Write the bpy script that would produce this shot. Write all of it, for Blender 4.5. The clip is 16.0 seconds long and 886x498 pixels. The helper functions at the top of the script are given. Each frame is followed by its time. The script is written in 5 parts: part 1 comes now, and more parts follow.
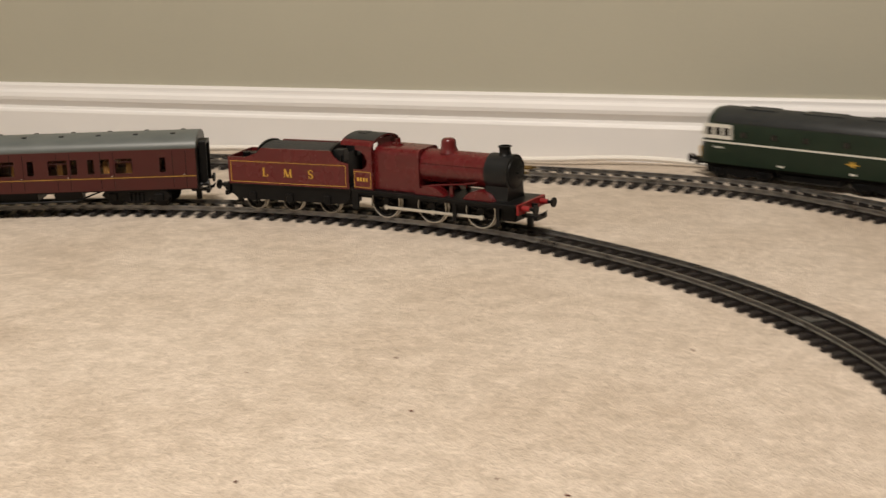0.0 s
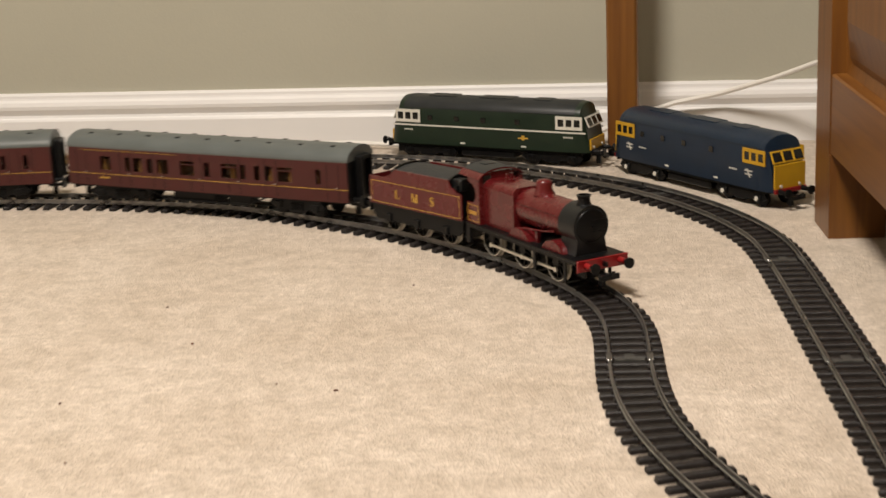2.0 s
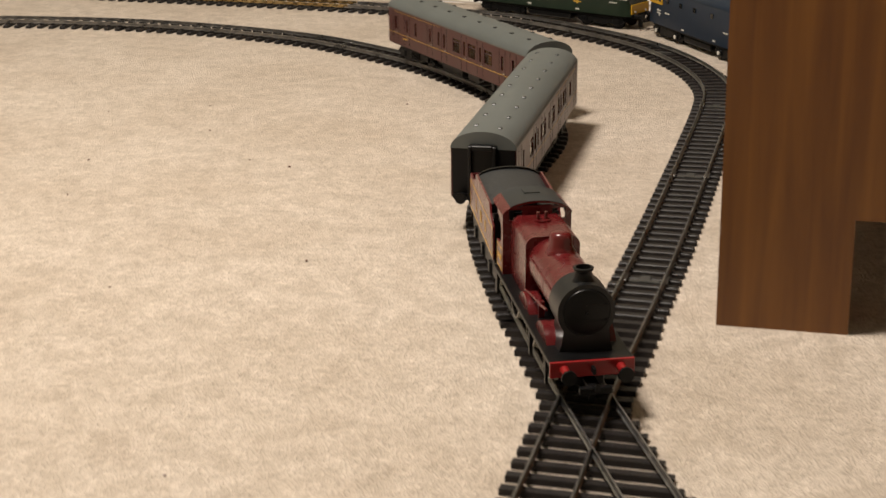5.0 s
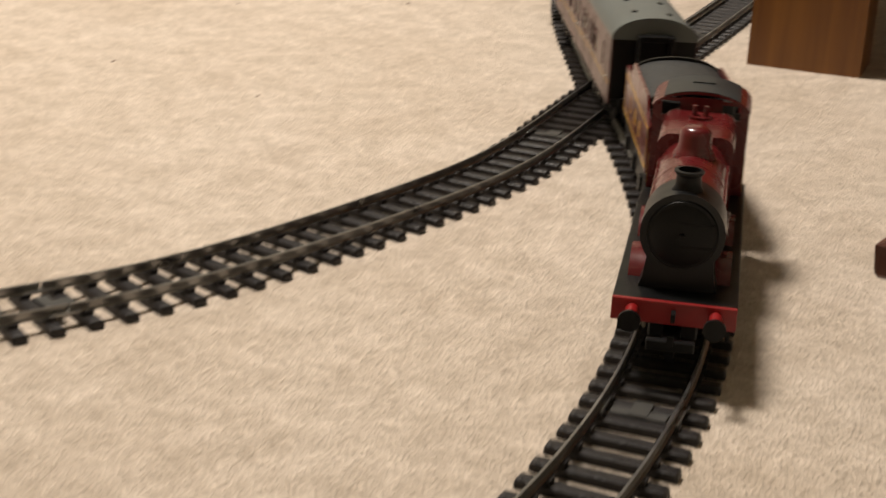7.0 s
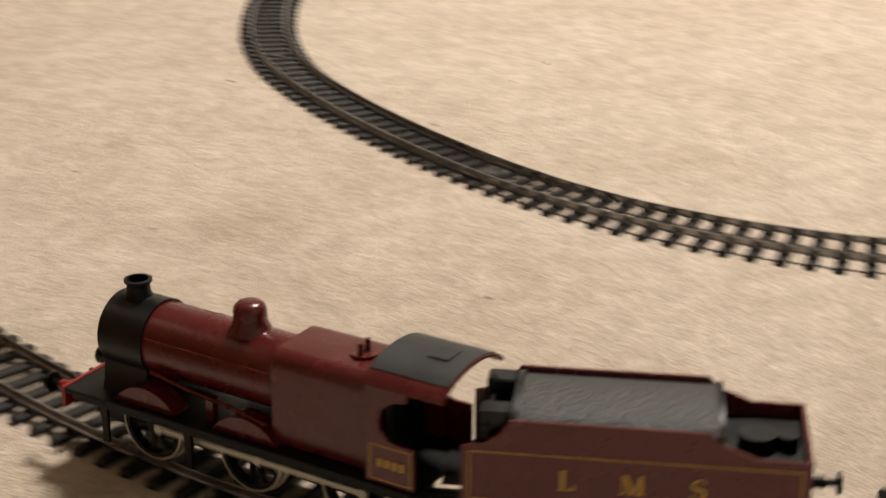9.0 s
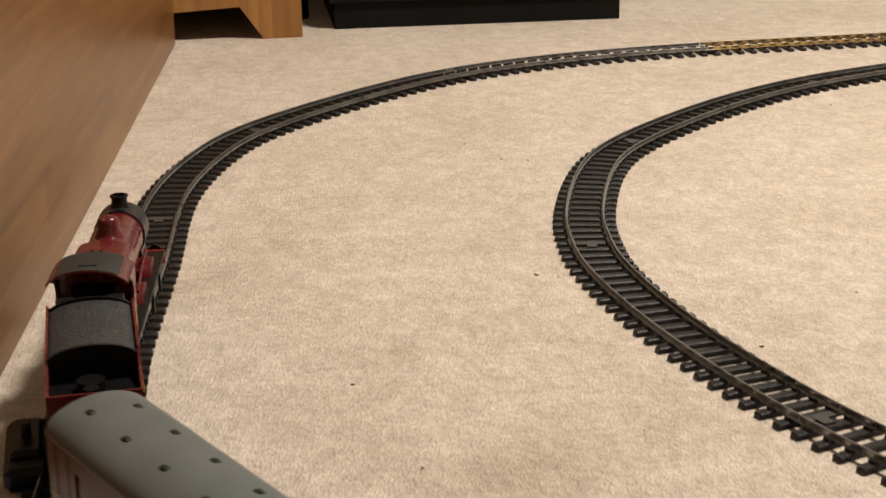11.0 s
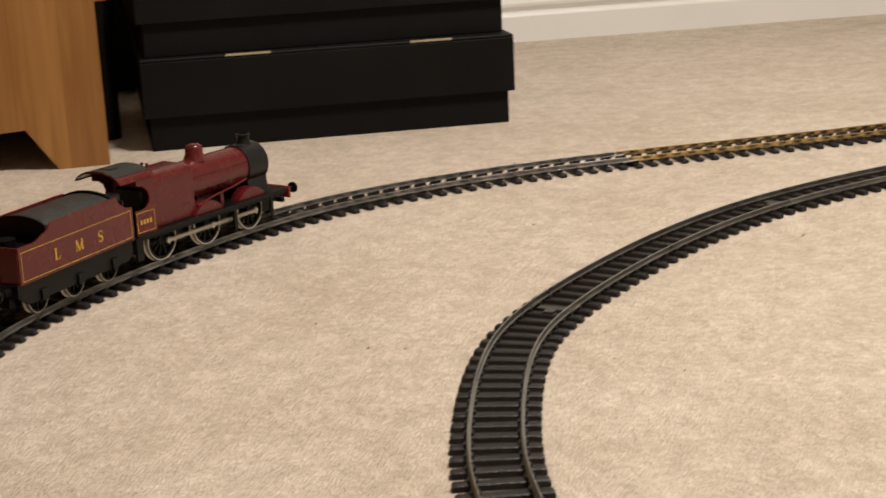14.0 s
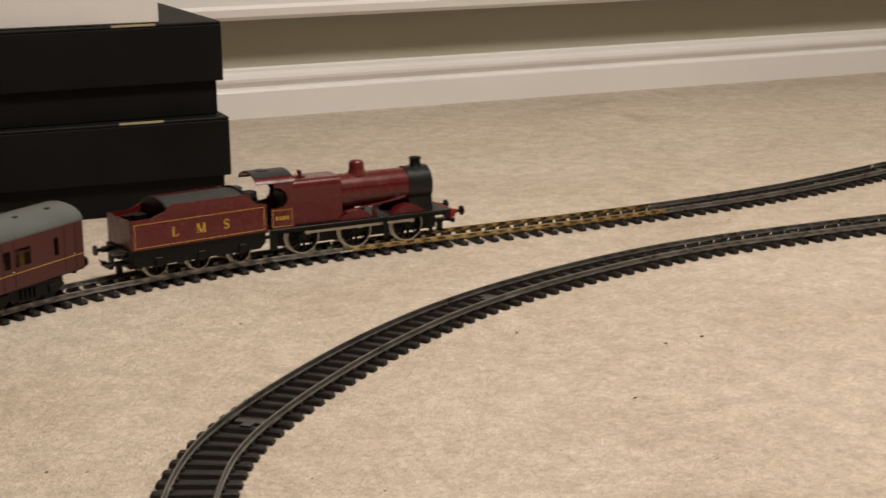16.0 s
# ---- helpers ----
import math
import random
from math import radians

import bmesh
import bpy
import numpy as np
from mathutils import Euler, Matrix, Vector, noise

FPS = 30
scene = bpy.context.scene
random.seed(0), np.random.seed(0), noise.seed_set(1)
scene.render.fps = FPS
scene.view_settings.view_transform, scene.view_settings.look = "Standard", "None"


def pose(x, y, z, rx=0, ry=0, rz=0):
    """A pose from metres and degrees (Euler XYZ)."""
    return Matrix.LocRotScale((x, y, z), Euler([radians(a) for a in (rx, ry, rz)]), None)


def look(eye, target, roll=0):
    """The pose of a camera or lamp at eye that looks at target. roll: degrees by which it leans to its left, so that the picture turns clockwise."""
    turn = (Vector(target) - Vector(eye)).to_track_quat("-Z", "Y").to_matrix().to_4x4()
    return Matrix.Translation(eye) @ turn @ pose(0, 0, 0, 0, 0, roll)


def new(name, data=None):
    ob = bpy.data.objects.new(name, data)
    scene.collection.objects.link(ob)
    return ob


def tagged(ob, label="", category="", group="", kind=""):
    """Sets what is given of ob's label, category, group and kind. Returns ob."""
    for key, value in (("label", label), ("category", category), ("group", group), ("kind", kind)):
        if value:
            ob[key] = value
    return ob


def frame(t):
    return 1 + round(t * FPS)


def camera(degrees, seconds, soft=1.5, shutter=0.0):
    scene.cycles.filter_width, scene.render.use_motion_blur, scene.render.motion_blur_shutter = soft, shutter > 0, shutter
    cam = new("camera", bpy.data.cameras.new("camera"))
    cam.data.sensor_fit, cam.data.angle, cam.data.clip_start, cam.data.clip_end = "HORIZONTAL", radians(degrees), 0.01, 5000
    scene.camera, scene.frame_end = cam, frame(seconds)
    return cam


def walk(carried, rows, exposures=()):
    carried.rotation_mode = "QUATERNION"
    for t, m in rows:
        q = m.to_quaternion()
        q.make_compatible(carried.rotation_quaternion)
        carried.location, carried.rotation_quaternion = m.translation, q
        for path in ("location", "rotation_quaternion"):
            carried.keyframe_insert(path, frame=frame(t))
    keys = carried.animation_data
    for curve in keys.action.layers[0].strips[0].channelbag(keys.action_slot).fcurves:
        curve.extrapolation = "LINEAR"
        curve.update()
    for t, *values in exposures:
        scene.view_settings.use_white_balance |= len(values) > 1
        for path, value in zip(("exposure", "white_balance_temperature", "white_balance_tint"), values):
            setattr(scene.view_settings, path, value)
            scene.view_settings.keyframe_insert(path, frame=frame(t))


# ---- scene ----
cam = camera(30.84, 16.0, soft=1.5, shutter=0.5)
PATH = [
    (0, (-0.2929, 0.4656, 0.4138), (-0.6344, 1.3709, 0.1615), -2.20),
    (0.5, (-0.2947, 0.4154, 0.4231), (-0.5442, 1.3492, 0.1666), -3.75),
    (1, (-0.2992, 0.4156, 0.4235), (-0.4880, 1.3672, 0.1809), -4.58),
    (1.5, (-0.3074, 0.3080, 0.4317), (-0.4582, 1.2637, 0.1791), -3.10),
    (2, (-0.2984, 0.1827, 0.4325), (-0.4340, 1.1409, 0.1807), -2.33),
    (2.5, (-0.2264, 0.0584, 0.4571), (-0.3792, 1.0133, 0.2024), -2.80),
    (3, (-0.1697, 0.0743, 0.4516), (-0.3762, 1.0126, 0.1742), -2.01),
    (3.5, (-0.1084, 0.0963, 0.4633), (-0.3624, 1.0158, 0.1634), -2.17),
    (4, (-0.0379, 0.0202, 0.4769), (-0.3118, 0.9277, 0.1584), -2.34),
    (4.2, (-0.0016, 0.0021, 0.4745), (-0.2871, 0.9038, 0.1498), -2.28),
    (6.3, (0.2651, -0.2564, 0.3390), (-0.1000, 0.6295, 0.0529), 2.27),
    (6.5, (0.2764, -0.2643, 0.3220), (-0.0991, 0.6141, 0.0262), 2.50),
    (7, (0.3115, -0.3170, 0.3010), (-0.0942, 0.5352, -0.0292), 3.02),
    (7.5, (0.3654, -0.3730, 0.2986), (-0.1280, 0.4226, -0.0529), 3.94),
    (8, (0.4419, -0.4210, 0.3220), (-0.1798, 0.2696, -0.0477), 4.04),
    (8.5, (0.4943, -0.4395, 0.3495), (-0.2688, 0.0917, -0.0186), 2.43),
    (9, (0.6001, -0.4374, 0.4036), (-0.2642, -0.0974, 0.0329), 0.23),
    (9.5, (0.5853, -0.4285, 0.4252), (-0.3270, -0.2062, 0.0812), 0.27),
    (10, (0.5533, -0.4014, 0.4302), (-0.3787, -0.2397, 0.1060), 0.48),
    (10.2, (0.5399, -0.3944, 0.4366), (-0.3954, -0.2424, 0.1171), 0.37),
    (12.3, (0.1986, -0.3128, 0.4036), (-0.7482, -0.1649, 0.1176), -2.64),
    (12.5, (0.1602, -0.3070, 0.3988), (-0.7871, -0.1559, 0.1161), -2.70),
    (13, (0.0380, -0.2785, 0.3676), (-0.9093, -0.1146, 0.0927), -2.79),
    (13.5, (-0.0247, -0.2654, 0.3661), (-0.9704, -0.0809, 0.0986), -2.78),
    (14, (-0.0633, -0.2546, 0.3781), (-1.0033, -0.0345, 0.1176), -2.53),
    (14.5, (-0.0823, -0.2379, 0.3831), (-1.0148, 0.0221, 0.1325), -1.98),
    (15, (-0.0962, -0.2219, 0.3852), (-1.0193, 0.0783, 0.1448), -1.91),
    (15.5, (-0.1096, -0.2070, 0.3868), (-1.0217, 0.1313, 0.1550), -1.65),
    (16, (-0.1196, -0.1937, 0.3936), (-1.0202, 0.1760, 0.1651), -0.89),
]
walk(cam, [(t, look(eye, target, roll)) for t, eye, target, roll in PATH],
     exposures=[(0, -0.34), (1.0, -0.20), (2.0, -0.20), (3.0, -0.24), (4.2, -0.36), (6.5, -0.25), (10.2, -0.26), (12.5, -0.22), (13.5, -0.27), (14.5, -0.47), (16, -0.63)])

# ---- light: one warm ceiling lamp, dim evening room ----
world = bpy.data.worlds.new("evening")
scene.world = world
world.use_nodes = True
world.node_tree.nodes["Background"].inputs[0].default_value = (1.0, 0.86, 0.68, 1)
world.node_tree.nodes["Background"].inputs[1].default_value = 0.02


def area_lamp(name, at, target, size, watts, colour):
    lamp = bpy.data.lights.new(name, "AREA")
    lamp.shape, lamp.size, lamp.energy, lamp.color = "DISK", size, watts, colour
    ob = new(name, lamp)
    ob.matrix_world = look(at, target)
    return ob


area_lamp("ceiling_lamp_light", (-0.85, 0.72, 2.28), (-0.85, 0.72, 0), 0.50, 103, (1.0, 0.90, 0.80))


# ---- materials ----
def material(name, colour, rough=0.5, metal=0.0, second=None, scale=60.0, amount=0.5, bump=0.0, bump_scale=300.0, coat=0.0, speckle=0.0, spec=0.5):
    """A surface with a slow stain and a fine grain, in object space."""
    m = bpy.data.materials.new(name)
    m.use_nodes = True
    nt = m.node_tree
    b = nt.nodes["Principled BSDF"]
    b.inputs["Roughness"].default_value, b.inputs["Metallic"].default_value = rough, metal
    b.inputs["Coat Weight"].default_value = coat
    b.inputs["Specular IOR Level"].default_value = spec
    tc = nt.nodes.new("ShaderNodeTexCoord")
    n1, n2 = nt.nodes.new("ShaderNodeTexNoise"), nt.nodes.new("ShaderNodeTexNoise")
    for n, sc_ in ((n1, scale), (n2, bump_scale)):
        n.inputs["Scale"].default_value, n.inputs["Detail"].default_value = sc_, 4
        nt.links.new(tc.outputs["Object"], n.inputs["Vector"])
    ramp = nt.nodes.new("ShaderNodeValToRGB")
    ramp.color_ramp.elements[0].position, ramp.color_ramp.elements[1].position = 0.3, 0.7
    second = second or tuple(c * (1 - 0.35 * amount) for c in colour)
    ramp.color_ramp.elements[0].color, ramp.color_ramp.elements[1].color = (*second, 1), (*colour, 1)
    mixf = nt.nodes.new("ShaderNodeMath")
    mixf.operation = "MULTIPLY_ADD"
    mixf.inputs[1].default_value, mixf.inputs[2].default_value = speckle, -0.5 * speckle
    add = nt.nodes.new("ShaderNodeMath")
    nt.links.new(n2.outputs["Fac"], mixf.inputs[0])
    nt.links.new(mixf.outputs[0], add.inputs[0])
    nt.links.new(n1.outputs["Fac"], add.inputs[1])
    nt.links.new(add.outputs[0], ramp.inputs["Fac"])
    nt.links.new(ramp.outputs["Color"], b.inputs["Base Color"])
    rr = nt.nodes.new("ShaderNodeMapRange")
    rr.inputs["To Min"].default_value, rr.inputs["To Max"].default_value = max(0.02, rough - 0.1), min(1, rough + 0.1)
    nt.links.new(n1.outputs["Fac"], rr.inputs["Value"])
    nt.links.new(rr.outputs["Result"], b.inputs["Roughness"])
    if bump:
        bp = nt.nodes.new("ShaderNodeBump")
        bp.inputs["Strength"].default_value, bp.inputs["Distance"].default_value = bump, 0.002
        nt.links.new(n2.outputs["Fac"], bp.inputs["Height"])
        nt.links.new(bp.outputs["Normal"], b.inputs["Normal"])
    return m


def wood(name, light, dark, along="Z", rough=0.4, strip=0.0):
    """Varnished wood: grain stretched along one axis, with glued strips of slightly different tone."""
    m = bpy.data.materials.new(name)
    m.use_nodes = True
    nt = m.node_tree
    b = nt.nodes["Principled BSDF"]
    b.inputs["Roughness"].default_value = rough
    tc = nt.nodes.new("ShaderNodeTexCoord")
    mp = nt.nodes.new("ShaderNodeMapping")
    k = {"X": (2.5, 40, 40), "Y": (40, 2.5, 40), "Z": (40, 40, 2.5)}[along]
    mp.inputs["Scale"].default_value = k
    nt.links.new(tc.outputs["Object"], mp.inputs["Vector"])
    n = nt.nodes.new("ShaderNodeTexNoise")
    n.inputs["Scale"].default_value, n.inputs["Detail"].default_value, n.inputs["Distortion"].default_value = 2.0, 6, 0.6
    nt.links.new(mp.outputs["Vector"], n.inputs["Vector"])
    ramp = nt.nodes.new("ShaderNodeValToRGB")
    ramp.color_ramp.elements[0].position, ramp.color_ramp.elements[1].position = 0.3, 0.72
    ramp.color_ramp.elements[0].color, ramp.color_ramp.elements[1].color = (*dark, 1), (*light, 1)
    nt.links.new(n.outputs["Fac"], ramp.inputs["Fac"])
    out = ramp.outputs["Color"]
    if strip:
        br = nt.nodes.new("ShaderNodeTexBrick")
        br.offset, br.squash = 0.37, 1.0
        br.inputs["Scale"].default_value = 1.0
        br.inputs["Mortar Size"].default_value = 0.0004
        br.inputs["Brick Width"].default_value, br.inputs["Row Height"].default_value = strip * 9, strip
        br.inputs["Color1"].default_value, br.inputs["Color2"].default_value, br.inputs["Mortar"].default_value = (1, 1, 1, 1), (0.70, 0.66, 0.62, 1), (0.6, 0.5, 0.4, 1)
        mp2 = nt.nodes.new("ShaderNodeMapping")
        mp2.inputs["Rotation"].default_value = {"X": (radians(90), 0, 0), "Y": (radians(90), 0, radians(90)), "Z": (radians(90), radians(90), radians(90))}[along]
        nt.links.new(tc.outputs["Object"], mp2.inputs["Vector"])
        nt.links.new(mp2.outputs["Vector"], br.inputs["Vector"])
        mx = nt.nodes.new("ShaderNodeMix")
        mx.data_type, mx.blend_type = "RGBA", "MULTIPLY"
        mx.inputs[0].default_value = 0.75
        nt.links.new(out, mx.inputs[6])
        nt.links.new(br.outputs["Color"], mx.inputs[7])
        out = mx.outputs[2]
    nt.links.new(out, b.inputs["Base Color"])
    bp = nt.nodes.new("ShaderNodeBump")
    bp.inputs["Strength"].default_value, bp.inputs["Distance"].default_value = 0.12, 0.001
    nt.links.new(n.outputs["Fac"], bp.inputs["Height"])
    nt.links.new(bp.outputs["Normal"], b.inputs["Normal"])
    return m


def carpet_material():
    m = bpy.data.materials.new("beige_carpet")
    m.use_nodes = True
    nt = m.node_tree
    b = nt.nodes["Principled BSDF"]
    b.inputs["Roughness"].default_value = 0.95
    b.inputs["Specular IOR Level"].default_value = 0.1
    b.inputs["Sheen Weight"].default_value = 0.15
    tc = nt.nodes.new("ShaderNodeTexCoord")

    def noise_node(sc_, detail, dist=0.0):
        n = nt.nodes.new("ShaderNodeTexNoise")
        n.inputs["Scale"].default_value, n.inputs["Detail"].default_value, n.inputs["Distortion"].default_value = sc_, detail, dist
        nt.links.new(tc.outputs["Object"], n.inputs["Vector"])
        return n

    def mix(kind, fac, a, c):
        x = nt.nodes.new("ShaderNodeMix")
        x.data_type, x.blend_type = "RGBA", kind
        if isinstance(fac, float):
            x.inputs[0].default_value = fac
        else:
            nt.links.new(fac, x.inputs[0])
        for i, v in ((6, a), (7, c)):
            if isinstance(v, tuple):
                x.inputs[i].default_value = (*v, 1)
            else:
                nt.links.new(v, x.inputs[i])
        return x.outputs[2]

    def ramp(n, a, z, lo, hi):
        r = nt.nodes.new("ShaderNodeValToRGB")
        r.color_ramp.elements[0].position, r.color_ramp.elements[1].position = a, z
        r.color_ramp.elements[0].color, r.color_ramp.elements[1].color = (*lo, 1), (*hi, 1)
        nt.links.new(n.outputs["Fac"], r.inputs["Fac"])
        return r.outputs["Color"]

    fine, tuft, mid, broad, stain = noise_node(520, 3), noise_node(170, 4, 0.5), noise_node(42, 5, 0.3), noise_node(6, 5, 0.4), noise_node(3.1, 6, 1.2)
    col = ramp(tuft, 0.25, 0.75, (0.60, 0.517, 0.430), (0.88, 0.775, 0.66))
    col = mix("MULTIPLY", 0.8, col, ramp(fine, 0.32, 0.66, (0.72, 0.70, 0.67), (1.0, 1.0, 1.0)))
    col = mix("MULTIPLY", 0.75, col, ramp(mid, 0.35, 0.65, (0.765, 0.75, 0.725), (1.0, 1.0, 1.0)))
    col = mix("MULTIPLY", 0.65, col, ramp(broad, 0.32, 0.62, (0.84, 0.81, 0.77), (1.0, 1.0, 1.0)))
    col = mix("MULTIPLY", 0.45, col, ramp(stain, 0.27, 0.40, (0.62, 0.56, 0.50), (1.0, 1.0, 1.0)))
    nt.links.new(col, b.inputs["Base Color"])
    h = nt.nodes.new("ShaderNodeMath")
    h.operation = "ADD"
    nt.links.new(fine.outputs["Fac"], h.inputs[0])
    nt.links.new(tuft.outputs["Fac"], h.inputs[1])
    bp = nt.nodes.new("ShaderNodeBump")
    bp.inputs["Strength"].default_value, bp.inputs["Distance"].default_value = 0.75, 0.0045
    nt.links.new(h.outputs[0], bp.inputs["Height"])
    nt.links.new(bp.outputs["Normal"], b.inputs["Normal"])
    return m


CARPET = carpet_material()
WALL = material("khaki_wall_paint", (0.44, 0.425, 0.345), 0.85, second=(0.41, 0.395, 0.32), scale=2.5, bump=0.12, bump_scale=260, spec=0.2)
CEILING = material("ceiling_paint", (0.78, 0.76, 0.72), 0.9, scale=2, bump=0.1, bump_scale=150)
WHITE = material("white_gloss_paint", (0.80, 0.79, 0.78), 0.32, scale=5, amount=0.15, bump=0.05, bump_scale=40)
CABLE = material("white_cable_plastic", (0.78, 0.75, 0.70), 0.35, scale=20, amount=0.2)
OAK = wood("golden_oak", (0.200, 0.080, 0.0135), (0.115, 0.040, 0.007), "Z", 0.38)
OAK_RAIL = wood("golden_oak_rail", (0.200, 0.080, 0.0135), (0.115, 0.040, 0.007), "Y", 0.38)
BEECH = wood("oiled_block_wood", (0.265, 0.128, 0.038), (0.155, 0.066, 0.018), "X", 0.35, strip=0.045)
BEECH_UP = wood("oiled_block_wood_upright", (0.39, 0.195, 0.056), (0.27, 0.118, 0.032), "Z", 0.35, strip=0.055)
MAHOGANY = wood("red_brown_wood", (0.11, 0.028, 0.010), (0.06, 0.015, 0.006), "Z", 0.3)
CARD = material("black_cardboard", (0.0048, 0.0046, 0.0045), 0.6, second=(0.003, 0.0029, 0.0028), scale=14, bump=0.15, bump_scale=400, spec=0.16)
CARD_EDGE = material("bare_card_edge", (0.42, 0.34, 0.22), 0.8, scale=60)
SLEEPER = material("black_brown_plastic", (0.0150, 0.0125, 0.0122), 0.45, second=(0.0085, 0.0070, 0.0070), scale=90, bump=0.25, bump_scale=700, spec=0.35)
STEEL = material("dull_rail_steel", (0.34, 0.335, 0.325), 0.30, 0.9, second=(0.19, 0.185, 0.178), scale=35, bump=0.1, bump_scale=500)
BRASS = material("brass_rail", (0.60, 0.47, 0.25), 0.25, 1.0, second=(0.40, 0.28, 0.13), scale=40)
PLATE = material("grey_joint_plastic", (0.055, 0.054, 0.050), 0.5, scale=80, spec=0.3)
MAROON = material("maroon_plastic", (0.098, 0.0082, 0.0092), 0.27, second=(0.082, 0.0068, 0.0078), scale=60, bump=0.03, bump_scale=900, coat=0.15)
MAROON_DULL = material("maroon_coach_plastic", (0.057, 0.0068, 0.0066), 0.32, second=(0.047, 0.0060, 0.0054), scale=50, bump=0.03, bump_scale=900)
RED = material("bright_red_plastic", (0.24, 0.009, 0.010), 0.35, scale=80)
BLACK = material("black_plastic", (0.0042, 0.0044, 0.0047), 0.40, second=(0.0030, 0.0031, 0.0034), scale=70, bump=0.05, bump_scale=600, spec=0.22)
SATIN_BLACK = material("satin_dark_grey_plastic", (0.0085, 0.0093, 0.0100), 0.35, second=(0.006, 0.0066, 0.0072), scale=70, spec=0.35)
GOLD = material("gold_lining", (0.60, 0.36, 0.05), 0.4, scale=200, amount=0.3)
TYRE = material("bright_wheel_rim", (0.60, 0.57, 0.50), 0.35, 0.55, scale=150)
ROD = material("nickel_rod", (0.62, 0.59, 0.52), 0.38, 0.5, scale=150)
COAL = material("grey_moulded_coal", (0.026, 0.028, 0.029), 0.55, second=(0.012, 0.013, 0.0135), scale=160, bump=0.6, bump_scale=420)
ROOF_GREY = material("grey_coach_roof", (0.105, 0.118, 0.114), 0.42, second=(0.085, 0.096, 0.093), scale=30, bump=0.05, bump_scale=500)
GREEN = material("dark_green_plastic", (0.0085, 0.021, 0.0105), 0.36, second=(0.0065, 0.0165, 0.0085), scale=40)
BLUE = material("rail_blue_plastic", (0.0065, 0.0175, 0.037), 0.36, second=(0.0052, 0.0145, 0.031), scale=40)
DIESEL_GREY = material("slate_grey_roof", (0.024, 0.027, 0.028), 0.45, second=(0.017, 0.019, 0.020), scale=40, spec=0.32)
YELLOW = material("warning_yellow", (0.55, 0.31, 0.012), 0.4, second=(0.48, 0.265, 0.010), scale=40)
CREAM = material("off_white_plastic", (0.66, 0.64, 0.57), 0.4, scale=60, amount=0.2)
TAN = material("tan_seat_moulding", (0.26, 0.155, 0.060), 0.55, scale=60)
PARTITION = material("brown_partition", (0.075, 0.030, 0.018), 0.5, scale=60)
ORANGE = material("orange_plastic", (0.65, 0.20, 0.02), 0.4, scale=60)
GREY_CLOTH = material("grey_fabric", (0.012, 0.012, 0.012), 0.85, scale=60, bump=0.4, spec=0.15)
WHITE_CARD = material("white_card", (0.74, 0.72, 0.70), 0.6, scale=12, amount=0.15, bump=0.05)


def glass_material():
    m = bpy.data.materials.new("smoked_window")
    m.use_nodes = True
    b = m.node_tree.nodes["Principled BSDF"]
    b.inputs["Base Color"].default_value = (0.62, 0.52, 0.40, 1)
    b.inputs["Roughness"].default_value = 0.04
    b.inputs["Transmission Weight"].default_value = 1.0
    b.inputs["IOR"].default_value = 1.15
    return m


GLASS = glass_material()
DARK_GLASS = material("dark_window", (0.012, 0.012, 0.011), 0.12, scale=30)


# ---- mesh helpers ----
def part(name, bm, mat, parent=None, label="", smooth=False):
    me = bpy.data.meshes.new(name)
    bm.normal_update()
    bm.to_mesh(me)
    bm.free()
    me.materials.append(mat)
    if smooth:
        me.polygons.foreach_set("use_smooth", [True] * len(me.polygons))
        me.set_sharp_from_angle(angle=radians(35))
    ob = new(name, me)
    ob.parent = parent
    if label:
        tagged(ob, label)
    return ob


def thing(name, label, category, group="", m=None):
    ob = tagged(new(name), label, category, group)
    ob.empty_display_size = 0.02
    if m is not None:
        ob.matrix_world = m
    return ob


def box(bm, x0, x1, y0, y1, z0, z1, bevel=0.0):
    r = bmesh.ops.create_cube(bm, size=1, matrix=Matrix.Translation(((x0 + x1) / 2, (y0 + y1) / 2, (z0 + z1) / 2)) @ Matrix.Diagonal((x1 - x0, y1 - y0, z1 - z0, 1)))
    if bevel:
        es = {e for v in r["verts"] for e in v.link_edges}
        bmesh.ops.bevel(bm, geom=list(es), offset=bevel, segments=1, affect="EDGES")
    return bm


def cyl(bm, at, r, h, axis="Z", seg=16, r2=None):
    """A cylinder or cone centred at a point, along an axis."""
    turn = {"Z": Matrix(), "X": Matrix.Rotation(radians(90), 4, "Y"), "Y": Matrix.Rotation(radians(-90), 4, "X")}[axis]
    bmesh.ops.create_cone(bm, cap_ends=True, segments=seg, radius1=r, radius2=r if r2 is None else r2, depth=h, matrix=Matrix.Translation(at) @ turn)
    return bm


def ball(bm, at, r, squash=(1, 1, 1), u=14, v=8):
    bmesh.ops.create_uvsphere(bm, u_segments=u, v_segments=v, radius=r, matrix=Matrix.Translation(at) @ Matrix.Diagonal((*squash, 1)))
    return bm


def prism(bm, outline, lo, hi, axis="Y"):
    """A closed outline of (a, b) pulled between lo and hi: axis Y takes (x, z), X takes (y, z), Z takes (x, y)."""
    place = {"Y": lambda p, d: (p[0], d, p[1]), "X": lambda p, d: (d, p[0], p[1]), "Z": lambda p, d: (p[0], p[1], d)}[axis]
    a = [bm.verts.new(place(p, lo)) for p in outline]
    b = [bm.verts.new(place(p, hi)) for p in outline]
    bm.faces.new(a), bm.faces.new(b[::-1])
    n = len(outline)
    for i in range(n):
        bm.faces.new((a[i], b[i], b[(i + 1) % n], a[(i + 1) % n]))
    bmesh.ops.recalc_face_normals(bm, faces=bm.faces)
    return bm


